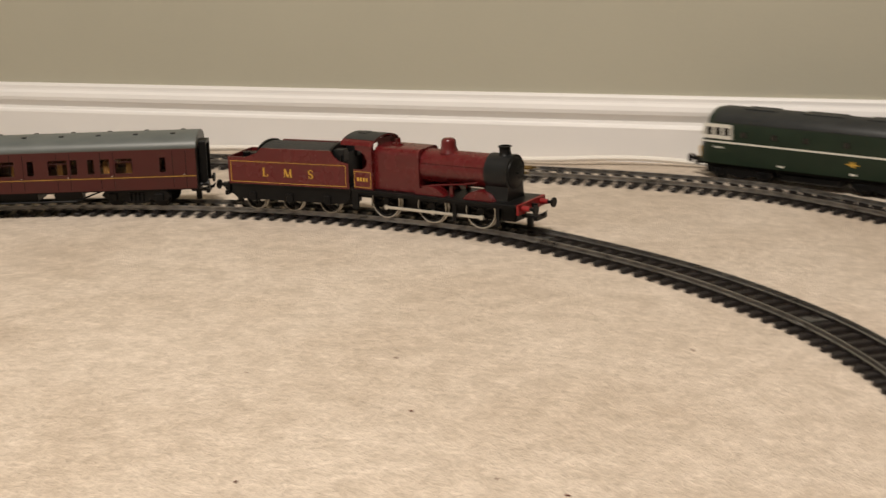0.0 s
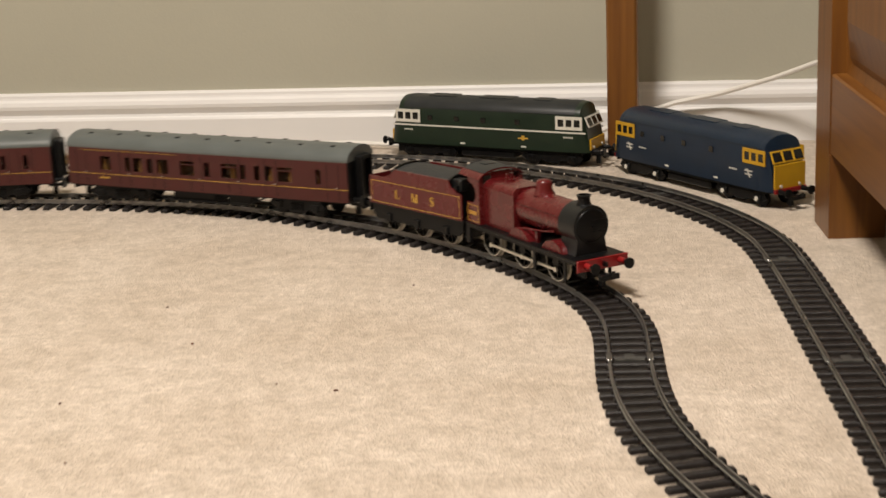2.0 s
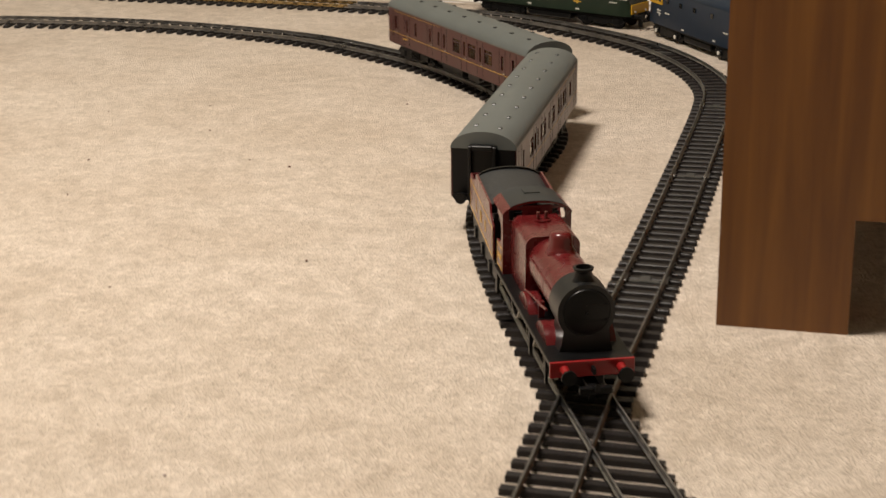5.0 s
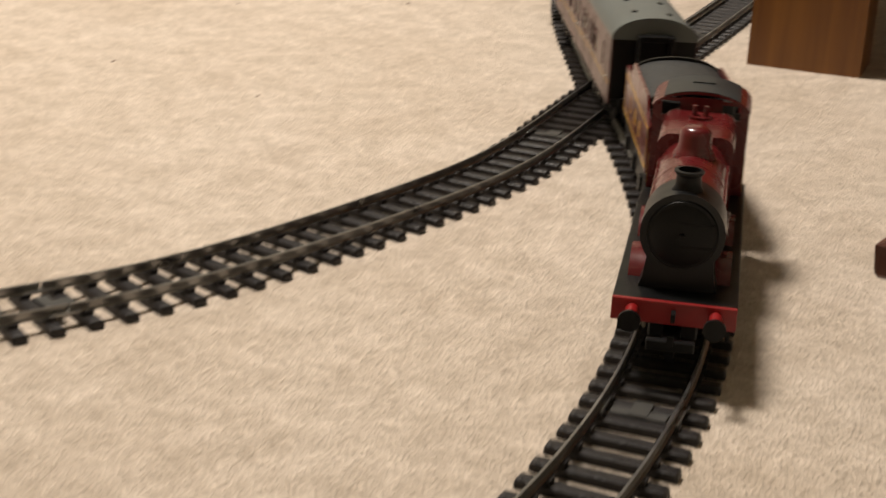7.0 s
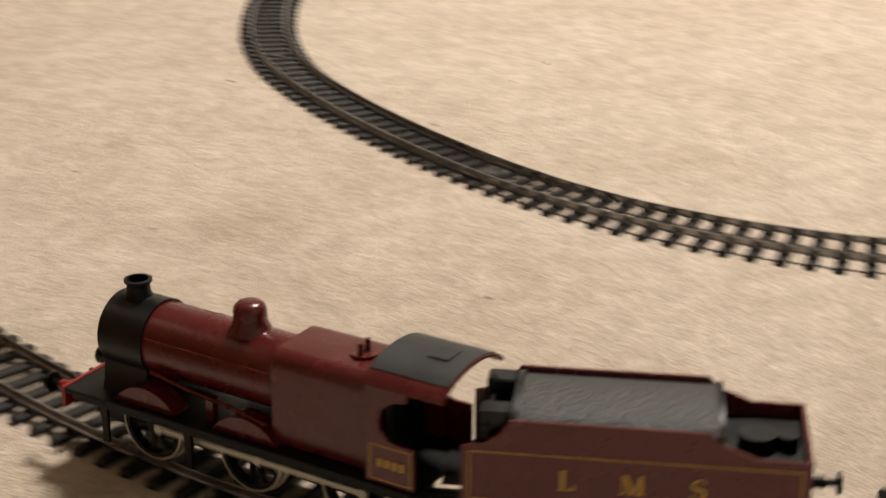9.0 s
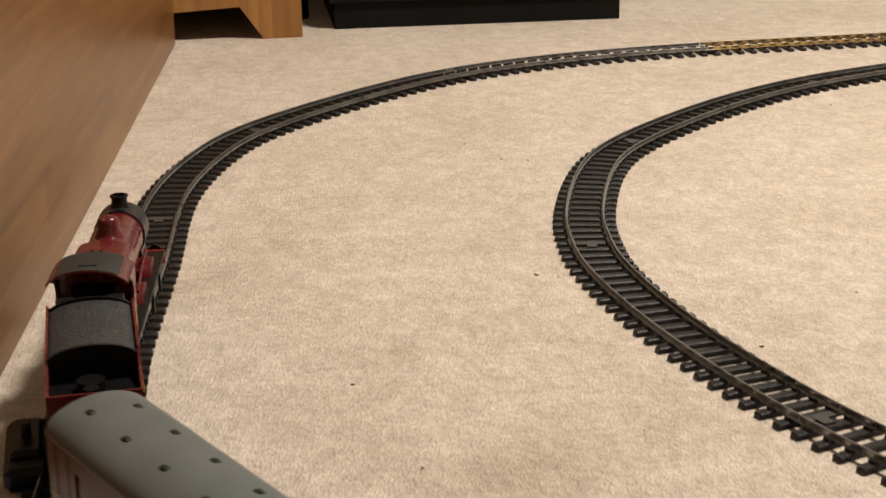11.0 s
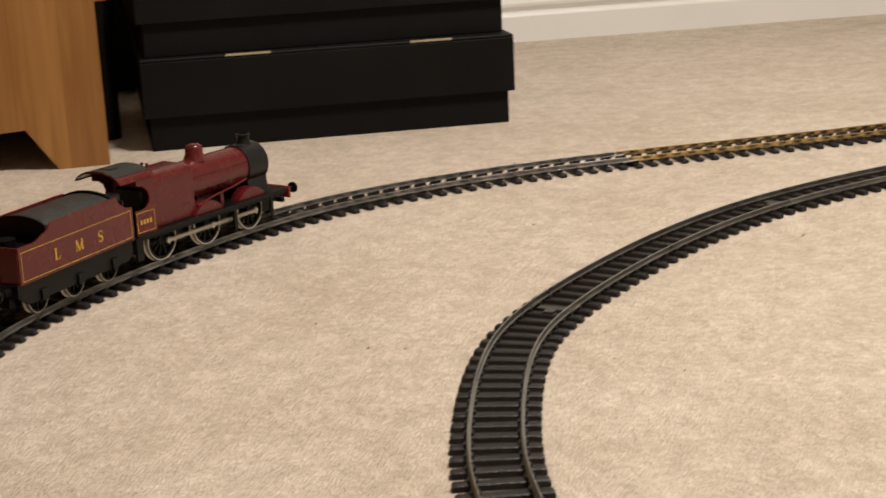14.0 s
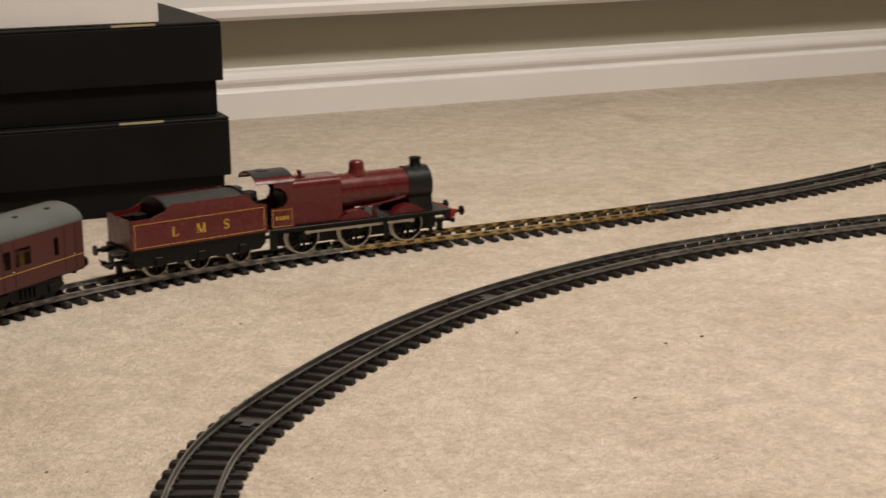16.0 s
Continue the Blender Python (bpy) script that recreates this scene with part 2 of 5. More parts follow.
def loft(bm, rings, close=True, caps=True):
    """A skin over rings of points of equal number."""
    vs = [[bm.verts.new(p) for p in ring] for ring in rings]
    n = len(vs[0])
    for a, b in zip(vs, vs[1:]):
        for i in range(n if close else n - 1):
            bm.faces.new((a[i], a[(i + 1) % n], b[(i + 1) % n], b[i]))
    if caps:
        bm.faces.new(vs[0]), bm.faces.new(vs[-1][::-1])
    bmesh.ops.recalc_face_normals(bm, faces=bm.faces)
    return bm


def tube(bm, pts, r, seg=8):
    """A round cord through points."""
    rings = []
    for i, p in enumerate(pts):
        d = (Vector(pts[min(i + 1, len(pts) - 1)]) - Vector(pts[max(i - 1, 0)])).normalized()
        side = d.cross(Vector((0, 0, 1)) if abs(d.z) < 0.9 else Vector((1, 0, 0))).normalized()
        up = side.cross(d)
        rings.append([Vector(p) + r * (math.cos(a) * side + math.sin(a) * up) for a in (2 * math.pi * k / seg for k in range(seg))])
    return loft(bm, rings)


def smooth_line(points, step=0.006):
    """A curve through plan points, resampled at even steps: places and headings."""
    p = [Vector((*q, 0)) for q in points]
    p = [2 * p[0] - p[1]] + p + [2 * p[-1] - p[-2]]
    raw = []
    for a, b, c, d in zip(p, p[1:], p[2:], p[3:]):
        for k in range(24):
            u = k / 24
            raw.append(0.5 * (2 * b + (c - a) * u + (2 * a - 5 * b + 4 * c - d) * u * u + (3 * b - a - 3 * c + d) * u ** 3))
    raw.append(p[-2])
    for _ in range(140):
        raw = [raw[0]] + [(a + 2 * b + c) / 4 for a, b, c in zip(raw, raw[1:], raw[2:])] + [raw[-1]]
    run = [0.0]
    for a, b in zip(raw, raw[1:]):
        run.append(run[-1] + (b - a).length)
    at = np.arange(0, run[-1], step)
    xs, ys = np.interp(at, run, [q.x for q in raw]), np.interp(at, run, [q.y for q in raw])
    return at, xs, ys


class Line:
    """A track's middle line, asked by the way run along it."""

    def __init__(self, points):
        self.at, self.xs, self.ys = smooth_line(points)
        self.length = float(self.at[-1])

    def place(self, s):
        return Vector((float(np.interp(s, self.at, self.xs)), float(np.interp(s, self.at, self.ys)), 0))

    def ahead(self, s):
        return (self.place(s + 0.008) - self.place(s - 0.008)).normalized()

    def nearest(self, x, y):
        return float(self.at[int(np.argmin((self.xs - x) ** 2 + (self.ys - y) ** 2))])

    def stand(self, s):
        p, d = self.place(s), self.ahead(s)
        return Matrix.Translation(p) @ Matrix.Rotation(math.atan2(d.y, d.x), 4, "Z")


# ---- the room ----
N_WALL, W_WALL, E_WALL, S_WALL, TOP = 2.425, -2.705, 1.35, -1.70, 2.40


def structure(name, bm, mat, label, category="wall"):
    return tagged(part(name, bm, mat), label, category, kind="structure")


structure("floor", box(bmesh.new(), W_WALL - 0.1, E_WALL + 0.1, S_WALL - 0.1, N_WALL + 0.1, -0.06, 0.0), CARPET, "beige short-pile carpet with faint stains", "carpet")
structure("wall_north", box(bmesh.new(), W_WALL - 0.1, E_WALL + 0.1, N_WALL, N_WALL + 0.1, 0, TOP), WALL, "matt khaki painted wall above white skirting")
structure("wall_west", box(bmesh.new(), W_WALL - 0.1, W_WALL, S_WALL, N_WALL, 0, TOP), WALL, "matt khaki painted wall behind the boxes")
structure("wall_east", box(bmesh.new(), E_WALL, E_WALL + 0.1, S_WALL, N_WALL, 0, TOP), WALL, "matt khaki painted wall")
structure("wall_south", box(bmesh.new(), W_WALL - 0.1, E_WALL + 0.1, S_WALL - 0.1, S_WALL, 0, TOP), WALL, "matt khaki painted wall")
structure("ceiling", box(bmesh.new(), W_WALL - 0.1, E_WALL + 0.1, S_WALL - 0.1, N_WALL + 0.1, TOP, TOP + 0.1), CEILING, "plain off-white ceiling", "ceiling")

SKIRT = [(0, 0), (0.016, 0), (0.016, 0.043), (0.0145, 0.046), (0.011, 0.0475), (0.010, 0.051), (0.012, 0.055), (0.0145, 0.060), (0.0150, 0.065), (0.013, 0.0705), (0.009, 0.0735), (0.008, 0.076), (0.0075, 0.080), (0.005, 0.083), (0, 0.083)]
structure("baseboard_north", prism(bmesh.new(), [(N_WALL - d, z) for d, z in SKIRT], W_WALL, E_WALL, "X"), WHITE, "white gloss moulded skirting board along the wall", "skirting board")
structure("baseboard_west", prism(bmesh.new(), [(W_WALL + d, z) for d, z in SKIRT], S_WALL, N_WALL - 0.017, "Y"), WHITE, "white gloss moulded skirting board along the wall", "skirting board")
MAIN_LINE = [(-1.544, 1.081), (-1.602, 1.351), (-1.640, 1.602), (-1.612, 1.795), (-1.525, 1.934), (-1.415, 2.005), (-1.254, 2.040), (-1.129, 2.054), (-0.996, 2.050), (-0.826, 2.019), (-0.724, 1.972), (-0.585, 1.890), (-0.467, 1.783), (-0.409, 1.711), (-0.361, 1.635), (-0.333, 1.550), (-0.326, 1.447), (-0.318, 1.356), (-0.291, 1.244), (-0.215, 1.072), (-0.112, 0.874), (-0.019, 0.706), (0.048, 0.569), (0.089, 0.442), (0.114, 0.328), (0.124, 0.208), (0.118, 0.104), (0.098, -0.012), (0.056, -0.118), (-0.010, -0.216), (-0.104, -0.291), (-0.208, -0.351), (-0.324, -0.401), (-0.454, -0.437), (-0.608, -0.442), (-0.733, -0.433), (-0.887, -0.416), (-1.080, -0.403), (-1.241, -0.356), (-1.339, -0.305), (-1.457, -0.202), (-1.598, -0.042), (-1.668, 0.143), (-1.696, 0.331), (-1.703, 0.522), (-1.717, 0.734), (-1.751, 0.938), (-1.812, 1.125)]
OTHER_LINE = [(-1.812, 1.125), (-1.872, 1.351), (-1.901, 1.640), (-1.872, 1.930), (-1.766, 2.142), (-1.602, 2.254), (-1.451, 2.289), (-1.270, 2.297), (-1.071, 2.299), (-0.811, 2.295), (-0.604, 2.262), (-0.508, 2.216), (-0.415, 2.158), (-0.324, 2.082), (-0.243, 1.969), (-0.197, 1.861), (-0.178, 1.758), (-0.151, 1.451), (-0.125, 1.125), (-0.112, 0.874), (-0.092, 0.668), (-0.098, 0.542), (-0.135, 0.352), (-0.178, 0.256), (-0.232, 0.170), (-0.340, 0.072), (-0.472, 0.014), (-0.639, -0.027), (-0.782, -0.042), (-0.858, -0.036), (-0.944, -0.022), (-1.111, 0.034), (-1.212, 0.104), (-1.330, 0.224), (-1.426, 0.355), (-1.492, 0.501), (-1.536, 0.655), (-1.546, 0.801), (-1.549, 0.926), (-1.544, 1.081)]
SPUR_LINE = [(0.309, -0.506), (0.039, -0.486), (-0.154, -0.475), (-0.293, -0.465), (-0.454, -0.455), (-0.608, -0.446)]

MAIN, OTHER, SPUR = Line(MAIN_LINE), Line(OTHER_LINE), Line(SPUR_LINE)
GAUGE, PITCH, RAIL_TOP = 0.0168, 0.0183, 0.0115


# ---- tracks: sections of rail and sleepers laid on the carpet ----
def sleeper_mesh():
    bm = bmesh.new()
    rings = []
    for y, top, w in ((-0.0290, 0.0030, 0.0034), (-0.0282, 0.0044, 0.0041), (-0.0262, 0.0047, 0.0042), (0.0262, 0.0047, 0.0042), (0.0282, 0.0044, 0.0041), (0.0290, 0.0030, 0.0034)):
        rings.append([(-w, y, 0.0004), (w, y, 0.0004), (w * 0.92, y, top - 0.0008), (w * 0.7, y, top), (-w * 0.7, y, top), (-w * 0.92, y, top - 0.0008)])
    loft(bm, rings)
    for y in (-GAUGE, GAUGE):
        box(bm, -0.0026, 0.0026, y - 0.0031, y + 0.0031, 0.0044, 0.0069)
    me = bpy.data.meshes.new("sleeper")
    bm.to_mesh(me)
    bm.free()
    me.materials.append(SLEEPER)
    return me


SLEEPER_MESH = sleeper_mesh()
RAIL = [(-0.0014, 0.0064), (0.0014, 0.0064), (0.0014, 0.0070), (0.0004, 0.0076), (0.0004, 0.0098), (0.0007, 0.0103), (0.0007, 0.0113), (0.0005, RAIL_TOP), (-0.0005, RAIL_TOP), (-0.0007, 0.0113), (-0.0007, 0.0103), (-0.0004, 0.0098), (-0.0004, 0.0076), (-0.0014, 0.0070)]


def rail_bm(line, s0, s1, side, origin):
    rings = []
    for k in range(max(2, int((s1 - s0) / 0.012)) + 1):
        s = s0 + (s1 - s0) * k / max(2, int((s1 - s0) / 0.012))
        p, d = line.place(s), line.ahead(s)
        left = Vector((-d.y, d.x, 0))
        rings.append([p - origin + left * (side + a) + Vector((0, 0, z)) for a, z in RAIL])
    return loft(bmesh.new(), rings)


def add_sleepers(line, s0, s1, parent, origin, skip=None):
    n = max(1, round((s1 - s0) / PITCH))
    for k in range(n):
        s = s0 + (k + 0.5) * (s1 - s0) / n
        if skip and skip(line.place(s)):
            continue
        ob = new("sleeper", SLEEPER_MESH)
        ob.parent = parent
        m = line.stand(s)
        m.translation -= origin
        ob.matrix_basis = m @ pose(0, 0, 0, 0, 0, random.uniform(-1, 1))


def track_section(line, s0, s1, metal, label, skip=None, plate=True):
    origin = line.place((s0 + s1) / 2)
    ob = thing("track_section", label, "model railway track", "sections of model railway track", Matrix.Translation(origin))
    gap = 0.0006
    for side in (-GAUGE, GAUGE):
        part("rail", rail_bm(line, s0 + gap, s1 - gap, side, origin), metal, ob, smooth=True)
    add_sleepers(line, s0, s1, ob, origin, skip)
    if plate:
        bm = bmesh.new()
        box(bm, -0.0120, 0.0030, -0.0042, 0.0042, 0.0040, 0.0060)
        box(bm, -0.0036, 0.0036, -0.0125, 0.0125, 0.0040, 0.0056)
        p = part("joint_clip", bm, PLATE, ob, "grey plastic clip between the rails")
        m = line.stand(s0 + 0.002)
        m.translation -= origin
        p.matrix_basis = m
        for side in (-GAUGE, GAUGE):
            j = part("rail_joiner", box(bmesh.new(), -0.008, 0.008, side - 0.0026, side + 0.0026, 0.0063, 0.0079, 0.0004), STEEL, ob, "small metal rail joiner")
            j.matrix_basis = m
    return ob


def lay(line, cuts, brass=(), skip=None):
    for i, (a, b) in enumerate(zip(cuts, cuts[1:])):
        mid = line.place((a + b) / 2)
        gold = any((mid - Vector((*q, 0))).length < 0.1 for q in brass)
        label = "straight brass-railed track section on black sleepers on carpet" if gold else "steel-railed track section on black sleepers on carpet"
        track_section(line, a, b, BRASS if gold else STEEL, label, skip)


CROSS = Vector((-0.112, 0.874, 0))
sm, so = MAIN.nearest(*CROSS.xy), OTHER.nearest(*CROSS.xy)
HALF = 0.165


def cut_at(line, marks, lo, hi):
    return [lo] + sorted(s for s in (line.nearest(x, y) for x, y in marks) if lo + 0.05 < s < hi - 0.05) + [hi]


sj = MAIN.nearest(*SPUR_LINE[-1])
lay(MAIN, cut_at(MAIN, [(-1.65, 1.55), (-1.42, 1.995), (-1.13, 2.043), (-0.76, 1.985), (-0.46, 1.77), (-0.335, 1.45)], 0.0, sm - HALF), brass=())
lay(MAIN, cut_at(MAIN, [(0.11, 0.30), (0.05, -0.10), (-0.13, -0.315)], sm + HALF, sj - 0.36))
lay(MAIN, cut_at(MAIN, [(-1.005, -0.42), (-1.34, -0.30), (-1.617, -0.046), (-1.710, 0.334), (-1.729, 0.735), (-1.775, 1.0)], sj + 0.06, MAIN.length), brass=[(-1.72, 0.53)])
lay(OTHER, cut_at(OTHER, [(-1.88, 1.64), (-1.75, 2.16), (-1.245, 2.30), (-0.86, 2.296), (-0.50, 2.21), (-0.305, 2.06), (-0.178, 1.76), (-0.150, 1.449), (-0.125, 1.125)], 0.0, so - HALF), brass=[(-1.05, 2.298)])
lay(OTHER, cut_at(OTHER, [(-0.195, 0.272), (-0.469, 0.033), (-0.853, -0.035), (-1.202, 0.095), (-1.455, 0.394), (-1.552, 0.805)], so + HALF, OTHER.length))


def wide_sleeper(parent, origin, centre, turn, a, b):
    bm = prism(bmesh.new(), [(-0.0042, 0.0004), (0.0042, 0.0004), (0.0036, 0.0046), (-0.0036, 0.0046)], a, b, "Y")
    ob = part("sleeper", bm, SLEEPER, parent)
    ob.matrix_basis = Matrix.Translation(centre - origin) @ Matrix.Rotation(turn, 4, "Z")
    return ob


def crossing():
    ob = thing("track_crossing", "diamond crossing of two steel-railed tracks on black sleepers", "railway crossing", "", Matrix.Translation(CROSS))
    for line, mid in ((MAIN, sm), (OTHER, so)):
        for side in (-GAUGE, GAUGE):
            part("rail", rail_bm(line, mid - HALF, mid + HALF, side, CROSS), STEEL, ob, smooth=True)
    d = OTHER.ahead(so)
    turn = math.atan2(d.y, d.x)
    left = Vector((-d.y, d.x, 0))
    for k in range(-9, 9):
        u = (k + 0.5) * PITCH
        po, pm = OTHER.place(so + u), MAIN.place(sm + u * 1.06)
        off = (pm - po).dot(left)
        if abs(off) < 0.064:
            wide_sleeper(ob, CROSS, po, turn, min(0, off) - 0.030, max(0, off) + 0.030)
        else:
            for line, s, o in ((OTHER, so + u, po), (MAIN, sm + u, MAIN.place(sm + u))):
                e = line.ahead(s)
                wide_sleeper(ob, CROSS, o, math.atan2(e.y, e.x), -0.029, 0.029)


def turnout():
    s0, s1 = sj - 0.36, sj + 0.06
    origin = MAIN.place(sj)
    ob = thing("track_turnout", "track turnout where two lines meet, with black sleepers", "railway points", "", Matrix.Translation(origin))
    for side in (-GAUGE, GAUGE):
        part("rail", rail_bm(MAIN, s0, s1, side, origin), STEEL, ob, smooth=True)
        part("rail", rail_bm(SPUR, SPUR.length - 0.36, SPUR.length - 0.02, side, origin), STEEL, ob, smooth=True)
    for k in range(round((s1 - s0) / PITCH)):
        s = s0 + (k + 0.5) * PITCH
        p = MAIN.place(s)
        q = SPUR.place(SPUR.nearest(p.x, p.y))
        d = MAIN.ahead(s)
        left = Vector((-d.y, d.x, 0))
        off = (q - p).dot(left)
        if s > sj - 0.01:
            off = 0
        if abs(off) < 0.060:
            wide_sleeper(ob, origin, p, math.atan2(d.y, d.x), min(0, off) - 0.029, max(0, off) + 0.029)
        else:
            e = SPUR.ahead(SPUR.nearest(p.x, p.y))
            wide_sleeper(ob, origin, p, math.atan2(d.y, d.x), -0.029, 0.029)
            wide_sleeper(ob, origin, q, math.atan2(e.y, e.x), -0.029, 0.029)
    bm = box(bmesh.new(), -0.040, 0.040, -0.014, 0.014, 0.0005, 0.016, 0.004)
    box(bm, -0.030, 0.024, -0.010, 0.010, 0.014, 0.021, 0.003)
    m = part("switch_box", bm, BLACK, ob, "black plastic points lever housing")
    m.matrix_basis = Matrix.Translation(Vector((-0.496, -0.482, 0)) - origin) @ pose(0, 0, 0, 0, 0, 4)
    lv = part("lever", box(bmesh.new(), -0.004, 0.004, -0.003, 0.003, 0.018, 0.030, 0.001), BLACK, m)


crossing()
turnout()
lay(SPUR, [0.0, SPUR.length - 0.36])


def power_clip():
    at = Vector((-0.325, 2.106, 0))
    ob = thing("power_clip", "black plastic feed clip on the outer track", "power clip", "", Matrix.Translation(at) @ pose(0, 0, 0, 0, 0, -45))
    part("clip_body", box(bmesh.new(), -0.014, 0.014, -0.007, 0.007, 0.0, 0.0075, 0.0015), BLACK, ob)
    part("terminal", cyl(bmesh.new(), (0.006, 0, 0.0085), 0.0025, 0.004), BLACK, ob)


power_clip()


# ---- furniture ----
def oak_desk():
    """Panelled pedestal on bracket feet, seen from its side."""
    ob = thing("oak_pedestal", "golden oak panelled pedestal standing on bracket feet", "cabinet", "", Matrix.Translation((-0.055, 1.055, 0)) @ pose(0, 0, 0, 0, 0, 5))
    W, D, H, F = 0.52, 0.890, 0.74, 0.090
    t = 0.022
    # feet
    for name, x0, x1, y0, y1 in (("foot", 0, 0.098, 0, 0.070), ("foot", W - 0.098, W, 0, 0.070), ("foot", 0, 0.060, D - 0.080, D), ("foot", W - 0.06, W, D - 0.08, D)):
        part(name, box(bmesh.new(), x0, x1, y0, y1, 0, F), OAK, ob)
    # side frame: two stiles, bottom and top rail, with a raised panel
    for y0, y1 in ((0, 0.075), (D - 0.075, D)):
        part("stile", box(bmesh.new(), 0, t, y0, y1, F, H), OAK, ob)
    part("bottom_rail", box(bmesh.new(), 0.001, t, 0.075, D - 0.075, F, F + 0.085, 0.002), OAK_RAIL, ob)
    part("top_rail", box(bmesh.new(), 0.001, t, 0.075, D - 0.075, H - 0.09, H, 0.002), OAK_RAIL, ob)
    for y0, y1 in ((0.075, D / 2 - 0.03), (D / 2 + 0.03, D - 0.075)):
        z0, z1 = F + 0.085, H - 0.09
        rings = []
        for inset, x in ((0, 0.016), (0.012, 0.019), (0.02, 0.015), (0.06, 0.004)):
            rings.append([(x, y0 + inset, z0 + inset), (x, y1 - inset, z0 + inset), (x, y1 - inset, z1 - inset), (x, y0 + inset, z1 - inset)])
        bm = loft(bmesh.new(), rings, caps=False)
        bm.verts.ensure_lookup_table()
        bm.faces.new([v for v in bm.verts[-4:]])
        part("raised_panel", bm, OAK, ob)
    part("middle_stile", box(bmesh.new(), 0.001, t, D / 2 - 0.03, D / 2 + 0.03, F + 0.085, H - 0.09, 0.002), OAK, ob)
    part("front", box(bmesh.new(), t, W, 0, 0.02, F, H), OAK, ob)
    part("back", box(bmesh.new(), t, W, D - 0.02, D, F, H, 0.002), OAK, ob)
    part("far_side", box(bmesh.new(), W - t, W, 0.02, D - 0.02, F, H), OAK, ob)
    part("base_board", box(bmesh.new(), t, W - t, 0.02, D - 0.02, F, F + 0.02), OAK_RAIL, ob)
    part("desktop", box(bmesh.new(), -0.03, W + 0.03, -0.03, D + 0.03, H, H + 0.03, 0.006), OAK_RAIL, ob)


oak_desk()


def desk_leg():
    ob = thing("oak_stand", "square golden oak stand post near the skirting", "stand", "", Matrix.Translation((-0.350, 2.325, 0)) @ pose(0, 0, 0, 0, 0, -4))
    part("post", box(bmesh.new(), -0.020, 0.020, -0.016, 0.016, 0.004, 0.745, 0.003), OAK, ob)
    part("glide", cyl(bmesh.new(), (0, 0, 0.0025), 0.013, 0.005), BLACK, ob)
    part("cross_rail", box(bmesh.new(), -0.018, 0.20, -0.010, 0.010, 0.66, 0.74, 0.003), OAK_RAIL, ob)


desk_leg()


def chair_foot():
    """Dark red-brown chair: splayed legs on block feet with small ball casters."""
    ob = thing("wooden_chair", "dark red-brown wooden chair with splayed legs on casters", "chair", "", Matrix.Translation((0.195, 0.504, 0)) @ pose(0, 0, 0, 0, 0, -8))
    for x, y, sx, sy in ((0, 0, 1, 1), (0.42, 0, -1, 1), (0, 0.40, 1, -1), (0.42, 0.40, -1, -1)):
        def at(u, v, z):
            return (x + sx * u, y + sy * v, z)
        rings = []
        for u, z, w in ((-0.004, 0.026, 0.014), (-0.004, 0.040, 0.015), (0.006, 0.046, 0.013), (0.022, 0.15, 0.013), (0.050, 0.30, 0.014), (0.058, 0.43, 0.016)):
            rings.append([at(u - w, u * 0.3 - w, z), at(u + w, u * 0.3 - w, z), at(u + w, u * 0.3 + w, z), at(u - w, u * 0.3 + w, z)])
        leg = part("leg", loft(bmesh.new(), rings), MAHOGANY, ob)
        part("foot_block", box(bmesh.new(), x - 0.018, x + 0.018, y - 0.016, y + 0.016, 0.022, 0.036, 0.002), MAHOGANY, leg)
        part("ball_foot", ball(bmesh.new(), (x, y, 0.0135), 0.0125), MAHOGANY, leg, smooth=True)
        part("caster_pin", cyl(bmesh.new(), (x, y, 0.004), 0.006, 0.008), STEEL, leg, "small metal caster", smooth=True)
    for y in (0.02, 0.38):
        part("stretcher", cyl(bmesh.new(), (0.21, y, 0.16), 0.009, 0.38, "X", 12), MAHOGANY, ob, smooth=True)
    part("seat", box(bmesh.new(), 0.02, 0.40, -0.0, 0.40, 0.43, 0.46, 0.008), MAHOGANY, ob)


chair_foot()


def low_bench():
    """Long block-wood side that stands on the carpet beside the track."""
    ob = thing("block_wood_bench", "long oiled block-wood bench side standing on carpet", "bench", "", Matrix.Translation((-1.930, -0.3960, 0)) @ pose(0, 0, 0, 0, 0, -5.3))
    part("side_board", box(bmesh.new(), 0.0, 1.95, -0.030, 0.0, 0.0, 0.42, 0.002), BEECH, ob)
    part("back_board", box(bmesh.new(), 0.0, 1.95, -0.42, -0.39, 0.0, 0.42, 0.002), BEECH, ob)
    part("seat_board", box(bmesh.new(), 0.0, 1.96, -0.44, 0.01, 0.42, 0.45, 0.004), BEECH, ob)
    for x in (0.0, 1.92):
        part("end_board", box(bmesh.new(), x, x + 0.03, -0.39, -0.03, 0.0, 0.42), BEECH, ob)


low_bench()


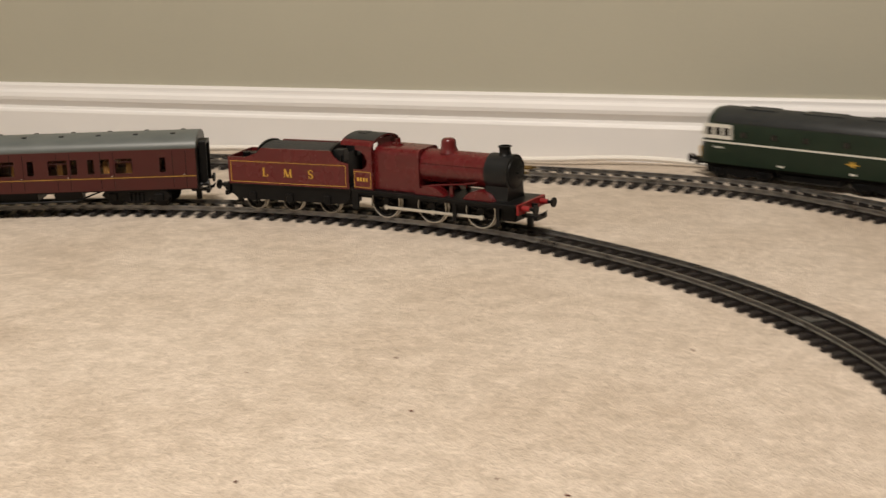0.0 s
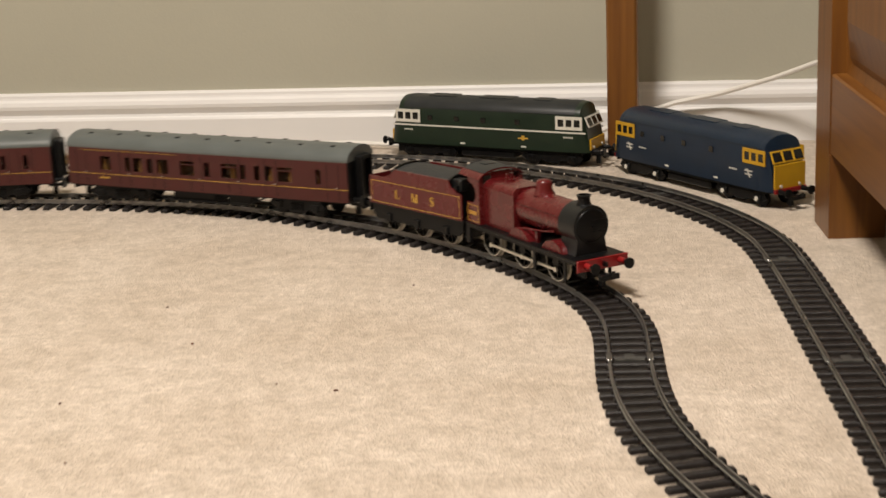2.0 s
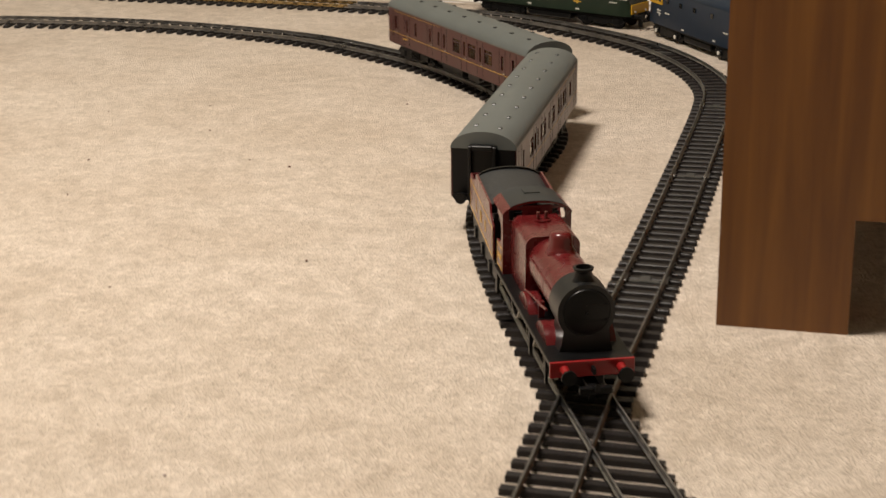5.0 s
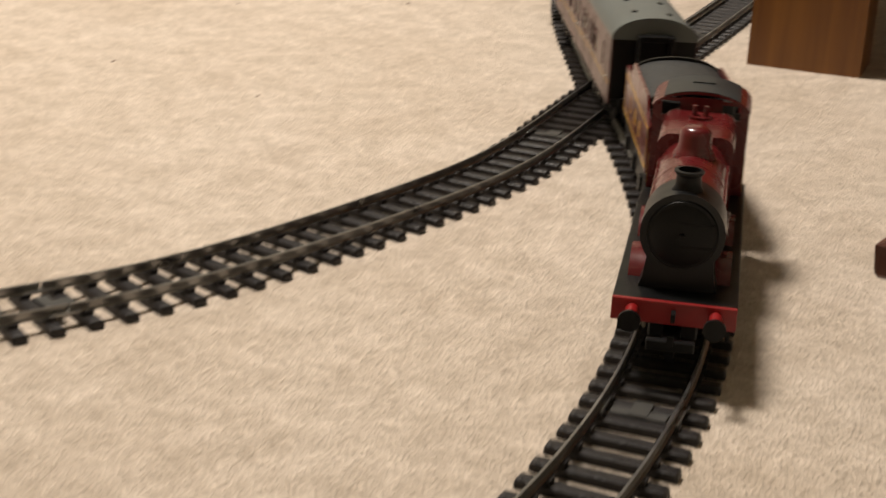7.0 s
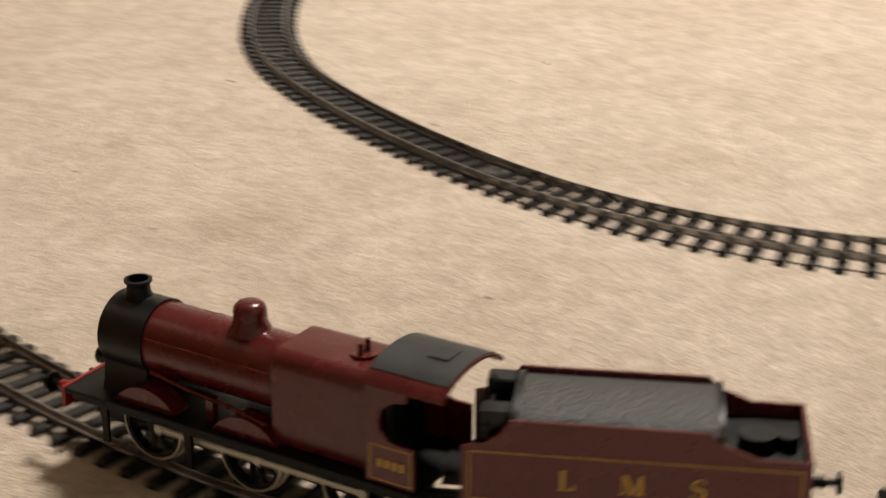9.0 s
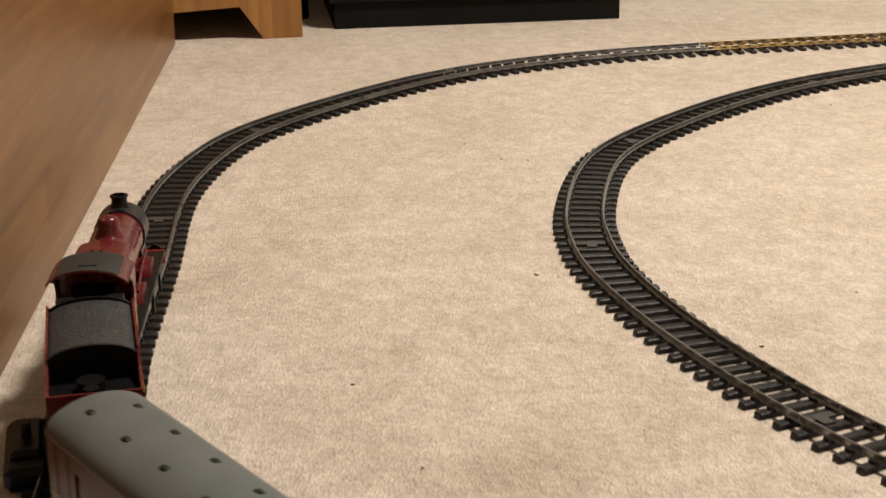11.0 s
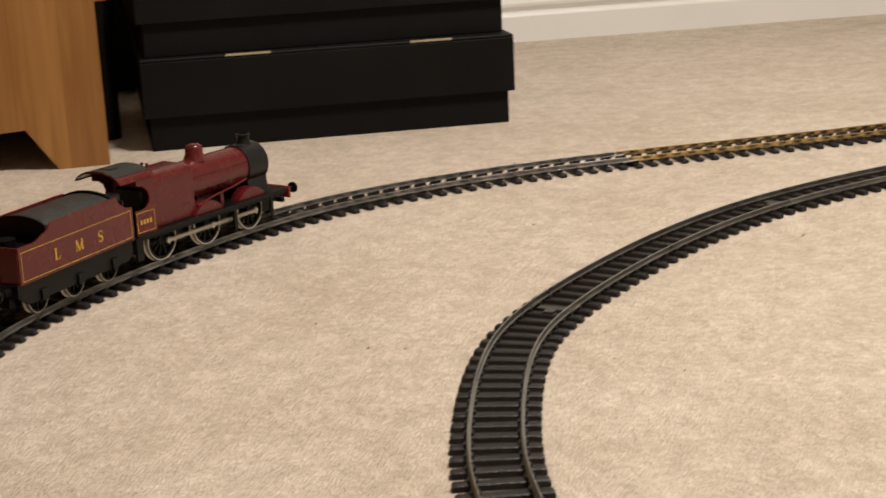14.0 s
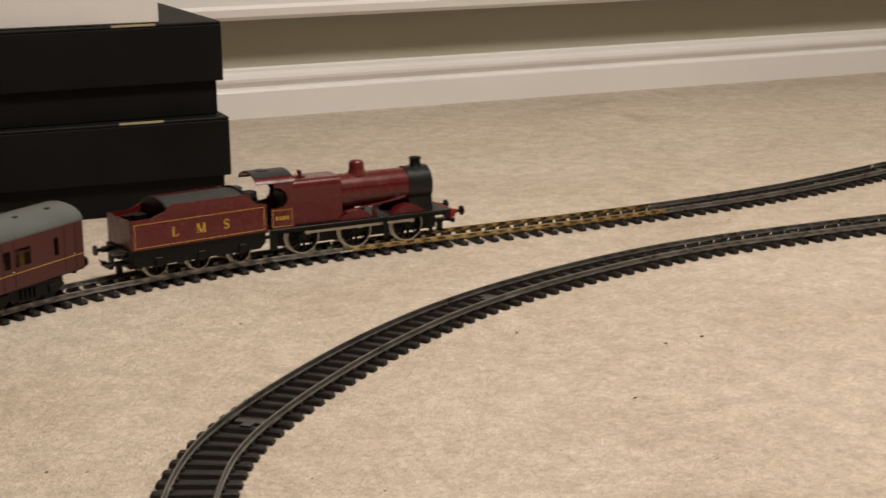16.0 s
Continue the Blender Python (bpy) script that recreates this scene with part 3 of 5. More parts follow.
def side_cabinet():
    """Block-wood cabinet end with a cut-out foot."""
    ob = thing("block_wood_cabinet", "oiled block-wood cabinet with cut-out tapered feet", "cabinet", "", Matrix.Translation((-1.940, -0.472, 0)) @ pose(0, 0, 0, 0, 0, 2))
    W = 0.264
    bm = bmesh.new()
    prism(bm, [(0.0, 0.0), (0.018, 0.0), (0.045, 0.043), (W - 0.092, 0.049), (W - 0.058, 0.0), (W, 0.0), (W - 0.002, 0.56), (0.0, 0.56)], -0.022, 0.0, "X")
    part("end_panel", bm, BEECH_UP, ob)
    part("top_board", box(bmesh.new(), -0.45, 0.012, -0.012, W + 0.012, 0.56, 0.585, 0.003), BEECH, ob)
    part("side_board", box(bmesh.new(), -0.43, -0.022, 0.0, 0.02, 0.0, 0.56), BEECH_UP, ob)
    part("side_board", box(bmesh.new(), -0.43, -0.022, W - 0.022, W - 0.002, 0.06, 0.56), BEECH_UP, ob)
    part("back_panel", box(bmesh.new(), -0.45, -0.43, 0.0, W, 0.0, 0.56), BEECH_UP, ob)
    part("bottom_board", box(bmesh.new(), -0.43, -0.022, 0.02, W - 0.022, 0.065, 0.085), BEECH, ob)


side_cabinet()


def lidded_box(z, label, shift=0.0, turn=0.0):
    ob = thing("storage_box", label, "storage box", "stack of storage boxes", Matrix.Translation((-2.003 + shift, -0.155, z)) @ pose(0, 0, 0, 0, 0, turn))
    L, D, H = 0.446, 0.330, 0.112
    t = 0.003
    for nm, x0, x1, y0, y1 in (("box_side", -t, 0, 0, L), ("box_side", -D, -D + t, 0, L), ("box_end", -D + t, -t, 0, t), ("box_end", -D + t, -t, L - t, L)):
        part(nm, box(bmesh.new(), x0, x1, y0, y1, 0.0, H - 0.006, 0.0008), CARD, ob)
    part("box_bottom", box(bmesh.new(), -D + t, -t, t, L - t, 0.0, t), CARD, ob)
    o = 0.007
    lid = part("lid", box(bmesh.new(), -D - o, o, -o, L + o, H - 0.004, H, 0.0012), CARD, ob, "black cardboard lid overhanging the box")
    for x0, x1, y0, y1 in ((o - t, o, -o, L + o), (-D - o, -D - o + t, -o, L + o), (-D - o + t, o - t, -o, -o + t), (-D - o + t, o - t, L + o - t, L + o)):
        part("lid_flap", box(bmesh.new(), x0, x1, y0, y1, 0.041, H - 0.004, 0.0006), CARD, lid)
    for y0, y1 in ((0.095, 0.150), (0.322, 0.374)):
        part("edge_wear", box(bmesh.new(), o - 0.0030, o + 0.0004, y0, y1, H - 0.0018, H + 0.0004), CARD_EDGE, lid, "worn bare card edge")
    return ob


lidded_box(0.0, "black cardboard lidded box at the foot of a stack", 0.0, -1.2)
lidded_box(0.1125, "black cardboard lidded box stacked on another", -0.008, 0.2)
wb = thing("white_box", "plain white cardboard box on black boxes", "storage box", "stack of storage boxes", Matrix.Translation((-2.03, -0.150, 0.225)) @ pose(0, 0, 0, 0, 0, -3))
part("box_body", box(bmesh.new(), -0.29, 0.0, 0.0, 0.375, 0.0, 0.10, 0.002), WHITE_CARD, wb)
part("box_lid", box(bmesh.new(), -0.294, 0.004, -0.004, 0.379, 0.07, 0.104, 0.002), WHITE_CARD, wb)


def clutter():
    ob = thing("torch", "black torch with an orange ring behind the cabinet", "torch", "", Matrix.Translation((-2.12, -0.200, 0.0)))
    part("handle", cyl(bmesh.new(), (0, 0, 0.07), 0.014, 0.14), BLACK, ob, smooth=True)
    part("head", cyl(bmesh.new(), (0, 0, 0.158), 0.017, 0.036, r2=0.022), BLACK, ob, smooth=True)
    part("ring", cyl(bmesh.new(), (0, 0, 0.180), 0.0225, 0.009), ORANGE, ob, "orange plastic ring", smooth=True)
    g = thing("grey_bag", "crumpled dark fabric bag behind the boxes", "bag", "", Matrix.Translation((-2.53, -0.17, 0.0)))
    bm = ball(bmesh.new(), (0, 0, 0.17), 0.06, (2.2, 3.6, 3.0), 30, 20)
    for v in bm.verts:
        v.co += 0.016 * Vector(noise.noise_vector(v.co * 14))
        v.co.z = max(v.co.z, 0.0)
    part("bag_body", bm, GREY_CLOTH, g, smooth=True)
    part("strap", tube(bmesh.new(), [(0.02, -0.04, 0.33), (0.03, -0.03, 0.39), (0.02, 0.02, 0.40), (0.01, 0.04, 0.33)], 0.006), GREY_CLOTH, g)


clutter()


def radiator():
    """White panel hung low on the west wall."""
    ob = thing("radiator", "white panel radiator hung low on the wall", "radiator", "", Matrix.Translation((W_WALL, 0.26, 0)))
    bm = bmesh.new()
    prism(bm, [(0.030, 0.176), (0.034, 0.168), (0.060, 0.166), (0.066, 0.172), (0.068, 0.184), (0.063, 0.190), (0.063, 0.70), (0.030, 0.70)], 0.0, 2.0, "Y")
    part("panel", bm, WHITE, ob, smooth=False)
    for y in (0.2, 1.0, 1.8):
        part("bracket", box(bmesh.new(), 0.0, 0.030, y - 0.02, y + 0.02, 0.20, 0.66), WHITE, ob)


radiator()


def floor_cable():
    ob = thing("white_cable", "white round power cable trailing along the skirting", "cable", "", Matrix.Translation((0, 0, 0)))
    pts = []
    for k in range(61):
        x = -1.9 + 1.45 * k / 60
        pts.append((x, 2.388 + 0.010 * math.sin(x * 9.5) + 0.008 * math.sin(x * 23), 0.0035 + 0.006 * max(0, math.sin(x * 7.3 + 1.0)) ** 2))
    for x, y, z in ((-0.40, 2.392, 0.012), (-0.34, 2.395, 0.040), (-0.28, 2.395, 0.058), (-0.22, 2.392, 0.070), (-0.15, 2.36, 0.095), (-0.09, 2.31, 0.125), (-0.03, 2.25, 0.160), (0.03, 2.16, 0.20), (0.08, 2.05, 0.25)):
        pts.append((x, y, z))
    part("cord", tube(bmesh.new(), pts, 0.0034), CABLE, ob, smooth=True)


floor_cable()


def ceiling_lamp():
    ob = thing("ceiling_lamp", "round ceiling lamp with a glowing opal disc", "ceiling lamp", "", Matrix.Translation((-0.85, 0.72, 2.40)))
    part("ceiling_rose", cyl(bmesh.new(), (0, 0, -0.02), 0.10, 0.04, seg=24), WHITE, ob)
    part("shade", cyl(bmesh.new(), (0, 0, -0.07), 0.22, 0.06, seg=32, r2=0.20), WHITE, ob)


ceiling_lamp()


def crumbs():
    bm = bmesh.new()
    spots = [(-0.542, 1.687), (-0.770, 1.612), (-0.612, 1.395), (-0.728, 1.222), (-0.874, 1.550), (-0.417, 1.102), (-0.778, 1.345), (-0.332, 0.693), (-0.604, 0.029), (-0.523, 0.122), (-0.795, -0.098), (-0.448, -0.243), (-1.164, -0.029), (-1.345, 0.378), (-1.145, 0.384), (-0.703, 0.143)]
    spots += [(random.uniform(-2.4, 0.1), random.uniform(-0.4, 2.3)) for _ in range(40)]
    for x, y in spots:
        r = random.uniform(0.0006, 0.0014)
        m = Matrix.Translation((x, y, r * 0.5)) @ Matrix.Rotation(random.uniform(0, 6), 4, "Z") @ Matrix.Diagonal((random.uniform(1, 2.4), 1, 0.7, 1))
        bmesh.ops.create_icosphere(bm, subdivisions=1, radius=r, matrix=m)
    tagged(part("carpet_crumbs", bm, MAHOGANY), "tiny dark crumbs and lint scattered on the carpet", "crumbs", kind="stuff")


crumbs()


# ---- the train ----
def arc(r, a0, a1, n, cy=0.0, cz=0.0, ry=None):
    return [(cy + (ry or r) * math.cos(radians(a0 + (a1 - a0) * k / n)), cz + r * math.sin(radians(a0 + (a1 - a0) * k / n))) for k in range(n + 1)]


def wheel(parent, x, side, r, spokes=10):
    """A spoked wheel on one side, with bright rim; its middle is its own origin."""
    hub = tagged(new("wheel"), "black spoked wheel with a bright metal rim")
    hub.parent = parent
    hub.empty_display_size = 0.005
    y = side * 0.0168
    hub.matrix_basis = Matrix.Translation((x, y, RAIL_TOP + r))
    bm = bmesh.new()
    n = 28
    rings = [[(rr * math.cos(2 * math.pi * k / n), side * yy, rr * math.sin(2 * math.pi * k / n)) for k in range(n)] for rr, yy in ((r * 0.945, 0.0027), (r, 0.0026), (r, -0.0014), (r + 0.0014, -0.0018), (r + 0.0011, -0.0030), (r * 0.945, -0.0030), (r * 0.945, 0.0027))]
    loft(bm, rings, caps=False)
    part("rim", bm, TYRE, hub, "bright metal rim", smooth=True)
    bm = cyl(bmesh.new(), (0, 0, 0), r * 0.22, 0.0044, "Y", 14)
    felloe = [[(rr * math.cos(2 * math.pi * k / n), side * yy, rr * math.sin(2 * math.pi * k / n)) for k in range(n)] for rr, yy in ((r * 0.83, 0.0022), (r * 0.944, 0.0022), (r * 0.944, -0.0026), (r * 0.83, -0.0026), (r * 0.83, 0.0022))]
    loft(bm, felloe, caps=False)
    for k in range(spokes):
        a = 2 * math.pi * k / spokes
        m = Matrix.Rotation(a, 4, "Y") @ Matrix.Translation((r * 0.52, 0, 0)) @ Matrix.Diagonal((r * 0.74, 0.0026, r * 0.085, 1))
        bmesh.ops.create_cube(bm, size=1, matrix=m)
    part("spokes", bm, BLACK, hub)
    return hub


def buffer(parent, x, y, z, sign, shank):
    bm = cyl(bmesh.new(), (x + sign * 0.0042, y, z), 0.0032, 0.0084, "X", 14, 0.0026)
    b = part("buffer", bm, shank, parent, smooth=True)
    bm = cyl(bmesh.new(), (x + sign * 0.0110, y, z), 0.0018, 0.007, "X", 10)
    cyl(bm, (x + sign * 0.0150, y, z), 0.0052, 0.0020, "X", 18)
    part("buffer_head", bm, BLACK, b, "round dark buffer head", smooth=True)


def tension_hook(parent, x, sign, z=0.026):
    bm = box(bmesh.new(), min(x, x + sign * 0.020), max(x, x + sign * 0.020), -0.004, 0.004, z - 0.002, z + 0.001)
    box(bm, x + sign * 0.020 - 0.002, x + sign * 0.020 + 0.002, -0.011, 0.011, z - 0.003, z + 0.002, 0.0005)
    box(bm, x + sign * 0.008 - 0.003, x + sign * 0.008 + 0.003, -0.002, 0.002, z - 0.012, z - 0.002)
    prism(bm, [(x + sign * 0.012, z + 0.001), (x + sign * 0.026, z + 0.001), (x + sign * 0.028, z + 0.007), (x + sign * 0.023, z + 0.003)], -0.0015, 0.0015, "Y")
    return part("coupling", bm, BLACK, parent, "black plastic hook-and-bar coupling")


def serif_letter(parent, letter, h, m):
    """A gold roman capital drawn from strokes, with thick stems, thin arms and small serifs."""
    bm = bmesh.new()
    w, stem, thin, d = 0.78 * h, 0.19 * h, 0.075 * h, 0.0001

    def bar(x0, x1, y0, y1):
        box(bm, x0, x1, y0, y1, -d, d)

    def slant(x0, x1, y0, y1, t):
        prism(bm, [(x0, y0), (x0 + t, y0), (x1 + t, y1), (x1, y1)], -d, d, "Z")

    lo, hi = -h / 2, h / 2
    if letter == "L":
        x = -w * 0.38
        bar(x, x + stem, lo, hi)
        bar(x - thin, x + stem + thin, hi - thin, hi)
        bar(x - thin, x + w * 0.80, lo, lo + thin)
        bar(x + w * 0.80 - thin, x + w * 0.80, lo, lo + 0.30 * h)
    elif letter == "M":
        x0, x1 = -w * 0.58, w * 0.58
        bar(x0, x0 + thin, lo, hi)
        bar(x1 - stem, x1, lo, hi)
        slant(-stem * 0.5, x0, lo, hi, stem)
        slant(-thin * 0.5, x1 - stem * 0.6, lo, hi, thin)
        bar(x0 - stem * 0.5, x0 + stem * 0.7, lo, lo + thin)
        bar(x1 - stem * 1.4, x1 + stem * 0.5, lo, lo + thin)
    else:
        pts = []
        for k in range(25):
            u = k / 24
            a = radians(40 + 230 * u / 0.5) if u <= 0.5 else radians(90 - 230 * (u - 0.5) / 0.5)
            cy = h * 0.235 if u <= 0.5 else -h * 0.235
            pts.append((0.24 * h * math.cos(a), cy + 0.235 * h * math.sin(a), thin * 0.5 + (stem - thin) * 0.55 * math.sin(math.pi * u) ** 2))
        for (xa, ya, ta), (xb, yb, tb) in zip(pts, pts[1:]):
            v = Vector((xb - xa, yb - ya, 0)).normalized()
            nx, ny = -v.y, v.x
            prism(bm, [(xa + nx * ta, ya + ny * ta), (xb + nx * tb, yb + ny * tb), (xb - nx * tb, yb - ny * tb), (xa - nx * ta, ya - ny * ta)], -d, d, "Z")
        bar(0.20 * h, 0.20 * h + thin, 0.24 * h, 0.44 * h)
        bar(-0.20 * h - thin, -0.20 * h, -0.44 * h, -0.22 * h)
    ob = part("lettering", bm, GOLD, parent, "gold serif letter")
    ob.matrix_basis = m
    return ob


def side_turn(side):
    """Turns flat writing upright on a vehicle's side, to be read from outside."""
    return pose(0, 0, 0, 90, 0, 0 if side < 0 else 180)


def lining(parent, x0, x1, z0, z1, y, side, w=0.0005):
    bm = bmesh.new()
    ya, yb = (y, y + side * 0.0002) if side > 0 else (y + side * 0.0002, y)
    for a0, a1, c0, c1 in ((x0, x1, z0, z0 + w), (x0, x1, z1 - w, z1), (x0, x0 + w, z0 + w, z1 - w), (x1 - w, x1, z0 + w, z1 - w)):
        box(bm, a0, a1, ya, yb, c0, c1)
    return part("lining", bm, GOLD, parent, "thin gold lining")


def steam_engine():
    e = thing("steam_locomotive", "maroon six-wheeled model steam locomotive with black smokebox", "model train", "model train")
    HW = 0.0285
    bm = box(bmesh.new(), -0.0965, 0.108, -HW, HW, 0.0395, 0.0420, 0.0005)
    for s in (-1, 1):
        box(bm, -0.092, 0.104, s * (HW - 0.002) - 0.0008, s * (HW - 0.002) + 0.0008, 0.0368, 0.0395)
    part("running_plate", bm, BLACK, e, "black running plate")
    part("frame", box(bmesh.new(), -0.084, 0.098, -0.0115, 0.0115, 0.020, 0.0395, 0.001), BLACK, e, "black chassis block")
    bm = box(bmesh.new(), 0.108, 0.1105, -HW, HW, 0.0315, 0.0425, 0.0004)
    part("buffer_beam", bm, RED, e, "bright red buffer beam")
    for y in (-0.019, 0.019):
        buffer(e, 0.1105, y, 0.0372, 1, RED)
    part("drag_hook", box(bmesh.new(), 0.1105, 0.117, -0.001, 0.001, 0.035, 0.039), BLACK, e)
    tension_hook(e, 0.100, 1)
    # boiler, smokebox, firebox
    bm = cyl(bmesh.new(), (0.0255, 0, 0.0690), 0.0183, 0.089, "X", 40)
    part("boiler", bm, MAROON, e, smooth=True)
    for x in (-0.012, 0.036):
        part("boiler_band", cyl(bmesh.new(), (x, 0, 0.0690), 0.01845, 0.0012, "X", 40), MAROON, e, smooth=True)
    prof = arc(0.0196, -38, 218, 34, 0, 0.0690) + [(-0.0158, 0.054), (-0.0166, 0.0470), (-0.0182, 0.0420), (0.0182, 0.0420), (0.0166, 0.0470), (0.0158, 0.054)]
    part("smokebox", prism(bmesh.new(), prof, 0.0645, 0.0915, "X"), SATIN_BLACK, e, "satin black smokebox", smooth=True)
    bm = cyl(bmesh.new(), (0.0920, 0, 0.0690), 0.0166, 0.0012, "X", 36, 0.0160)
    cyl(bm, (0.0930, 0, 0.0690), 0.0150, 0.0010, "X", 36, 0.0120)
    for z in (0.0635, 0.0745):
        box(bm, 0.0925, 0.0938, -0.0005, 0.014, z - 0.0006, z + 0.0006)
    door = part("smokebox_door", bm, BLACK, e, smooth=True)
    part("door_dart", cyl(bmesh.new(), (0.0945, 0, 0.0690), 0.0011, 0.003, "X", 10), BLACK, door)
    n = 22
    rings = [[(0.0800 + rr * math.cos(2 * math.pi * k / n), rr * math.sin(2 * math.pi * k / n), z) for k in range(n)] for rr, z in ((0.0088, 0.0850), (0.0072, 0.0880), (0.0061, 0.0900), (0.0058, 0.0940), (0.0064, 0.0953), (0.0070, 0.0957), (0.0070, 0.0969), (0.0052, 0.0972), (0.0046, 0.0930), (0.0042, 0.0890))]
    part("chimney", loft(bmesh.new(), rings), BLACK, e, "flared black chimney", smooth=True)
    rings = [[(0.0115 + rr * math.cos(2 * math.pi * k / n), rr * math.sin(2 * math.pi * k / n), z) for k in range(n)] for rr, z in ((0.0110, 0.0850), (0.0092, 0.0885), (0.0082, 0.0910), (0.0081, 0.0960), (0.0074, 0.0985), (0.0056, 0.1000), (0.0024, 0.1006))]
    part("steam_dome", loft(bmesh.new(), rings), MAROON, e, smooth=True)
    fb = [(-0.0200, 0.0425), (-0.0200, 0.0800)] + [(-y, z) for y, z in arc(0.0075, 0, 90, 6, 0.0125, 0.0812)] + [(y, z) for y, z in arc(0.0075, 90, 0, 6, 0.0125, 0.0812)] + [(0.0200, 0.0800), (0.0200, 0.0425)]
    part("firebox", prism(bmesh.new(), fb, -0.0705, -0.0145, "X"), MAROON, e, smooth=True)
    bm = cyl(bmesh.new(), (-0.053, 0, 0.0893), 0.0065, 0.0015, "Z", 18)
    for y in (-0.003, 0.003):
        cyl(bm, (-0.053, y, 0.0925), 0.0014, 0.006, "Z", 10)
    part("safety_valves", bm, MAROON, e, smooth=True)
    # cab
    for s in (-1, 1):
        pts = [(-0.0950, 0.0420), (-0.0705, 0.0420), (-0.0705, 0.0900), (-0.0915, 0.0900), (-0.0915, 0.0850), (-0.0845, 0.0835), (-0.0787, 0.0790), (-0.0767, 0.0735), (-0.0777, 0.0685), (-0.0815, 0.0645), (-0.0865, 0.0632), (-0.0950, 0.0632)]
        a = part("cab_side", prism(bmesh.new(), pts, s * 0.0255 - 0.0008, s * 0.0255 + 0.0008, "Y"), MAROON, e)
        lining(a, -0.0941, -0.0725, 0.0440, 0.0615, s * 0.0264, s, 0.0005)
        bars = bmesh.new()
        for k in range(4):
            xx = -0.0903 + k * 0.0038
            box(bars, xx, xx + 0.0022, min(s * 0.0264, s * 0.0267), max(s * 0.0264, s * 0.0267), 0.0508, 0.0548)
        part("number_bars", bars, GOLD, a, "small gold bars where the number stands")
    # cab front with two windows
    bm = bmesh.new()
    box(bm, -0.0720, -0.0705, -0.0247, 0.0247, 0.0420, 0.0845)
    for q in (-1, 1):
        box(bm, -0.0720, -0.0705, *sorted((q * 0.0215, q * 0.0247)), 0.0845, 0.0920)
        box(bm, -0.0720, -0.0705, *sorted((q * 0.0115, q * 0.0215)), 0.0925, 0.0945)
    box(bm, -0.0720, -0.0705, -0.0115, 0.0115, 0.0845, 0.0955)
    part("cab_front", bm, MAROON, e)
    outer, inner = arc(0.0120, 168, 12, 16, 0, 0.0870, 0.0275), arc(0.0108, 12, 168, 16, 0, 0.0868, 0.0263)
    part("cab_roof_edge", prism(bmesh.new(), outer + inner, -0.1105, -0.0690, "X"), MAROON, e, smooth=True)
    o2, i2 = arc(0.0124, 138, 42, 12, 0, 0.0870, 0.0280), arc(0.0119, 42, 138, 12, 0, 0.0870, 0.0275)
    roof = part("cab_roof", prism(bmesh.new(), o2 + i2, -0.1095, -0.0695, "X"), DIESEL_GREY, e, "dark grey curved cab roof", smooth=True)
    part("roof_hatch", box(bmesh.new(), -0.1005, -0.0905, -0.006, 0.006, 0.0990, 0.0999), DIESEL_GREY, roof)
    part("backhead", box(bmesh.new(), -0.0765, -0.0721, -0.016, 0.016, 0.0420, 0.0780, 0.002), BLACK, e, "black boiler backhead")
    # wheels, splashers, rods
    for s in (-1, 1):
        for x in (-0.059, 0.000, 0.060):
            r = 0.0180
            if x > -0.05:
                outline = [(x + (r + 0.0044) * math.cos(radians(a)), RAIL_TOP + r + (r + 0.0044) * math.sin(radians(a))) for a in range(36, 145, 9)] + [(x - 0.0185, 0.0420), (x + 0.0185, 0.0420)]
                y0, y1 = sorted((s * 0.0125, s * 0.0240))
                part("splasher", prism(bmesh.new(), outline, y0, y1, "Y"), MAROON, e, smooth=True)
        part("sand_pipe", box(bmesh.new(), 0.030, 0.034, s * 0.0255 - 0.0012, s * 0.0255 + 0.0012, 0.018, 0.040), BLACK, e)
        part("guard_iron", box(bmesh.new(), 0.0825, 0.0865, s * 0.0255 - 0.0010, s * 0.0255 + 0.0010, 0.017, 0.040, 0.0003), BLACK, e)
        part("step", box(bmesh.new(), -0.098, -0.090, s * 0.0262 - 0.001, s * 0.0262 + 0.001, 0.020, 0.041), BLACK, e)
        part("handrail", cyl(bmesh.new(), (0.025, s * 0.0176, 0.0752), 0.0006, 0.076, "X", 6), MAROON, e)
        part("injector_pipe", tube(bmesh.new(), [(-0.012, s * 0.0205, 0.050), (0.010, s * 0.0200, 0.0535), (0.040, s * 0.0195, 0.0565), (0.058, s * 0.0200, 0.060)], 0.0010, 6), MAROON, e)
        part("reverser", box(bmesh.new(), 0.022, 0.026, s * 0.0165 - 0.002, s * 0.0165 + 0.002, 0.042, 0.054), MAROON, e)
    spin = [wheel(e, x, s, 0.0180) for s in (-1, 1) for x in (-0.059, 0.000, 0.060)]
    rods = []
    for s in (-1, 1):
        bm = box(bmesh.new(), -0.059, 0.060, -0.0008, 0.0008, -0.0015, 0.0015, 0.0003)
        for x in (-0.059, 0.000, 0.060):
            cyl(bm, (x, 0, 0), 0.0026, 0.0022, "Y", 12)
        rd = part("coupling_rod", bm, ROD, e, "bright metal coupling rod", smooth=True)
        rods.append((rd, s))
    return e, spin, rods


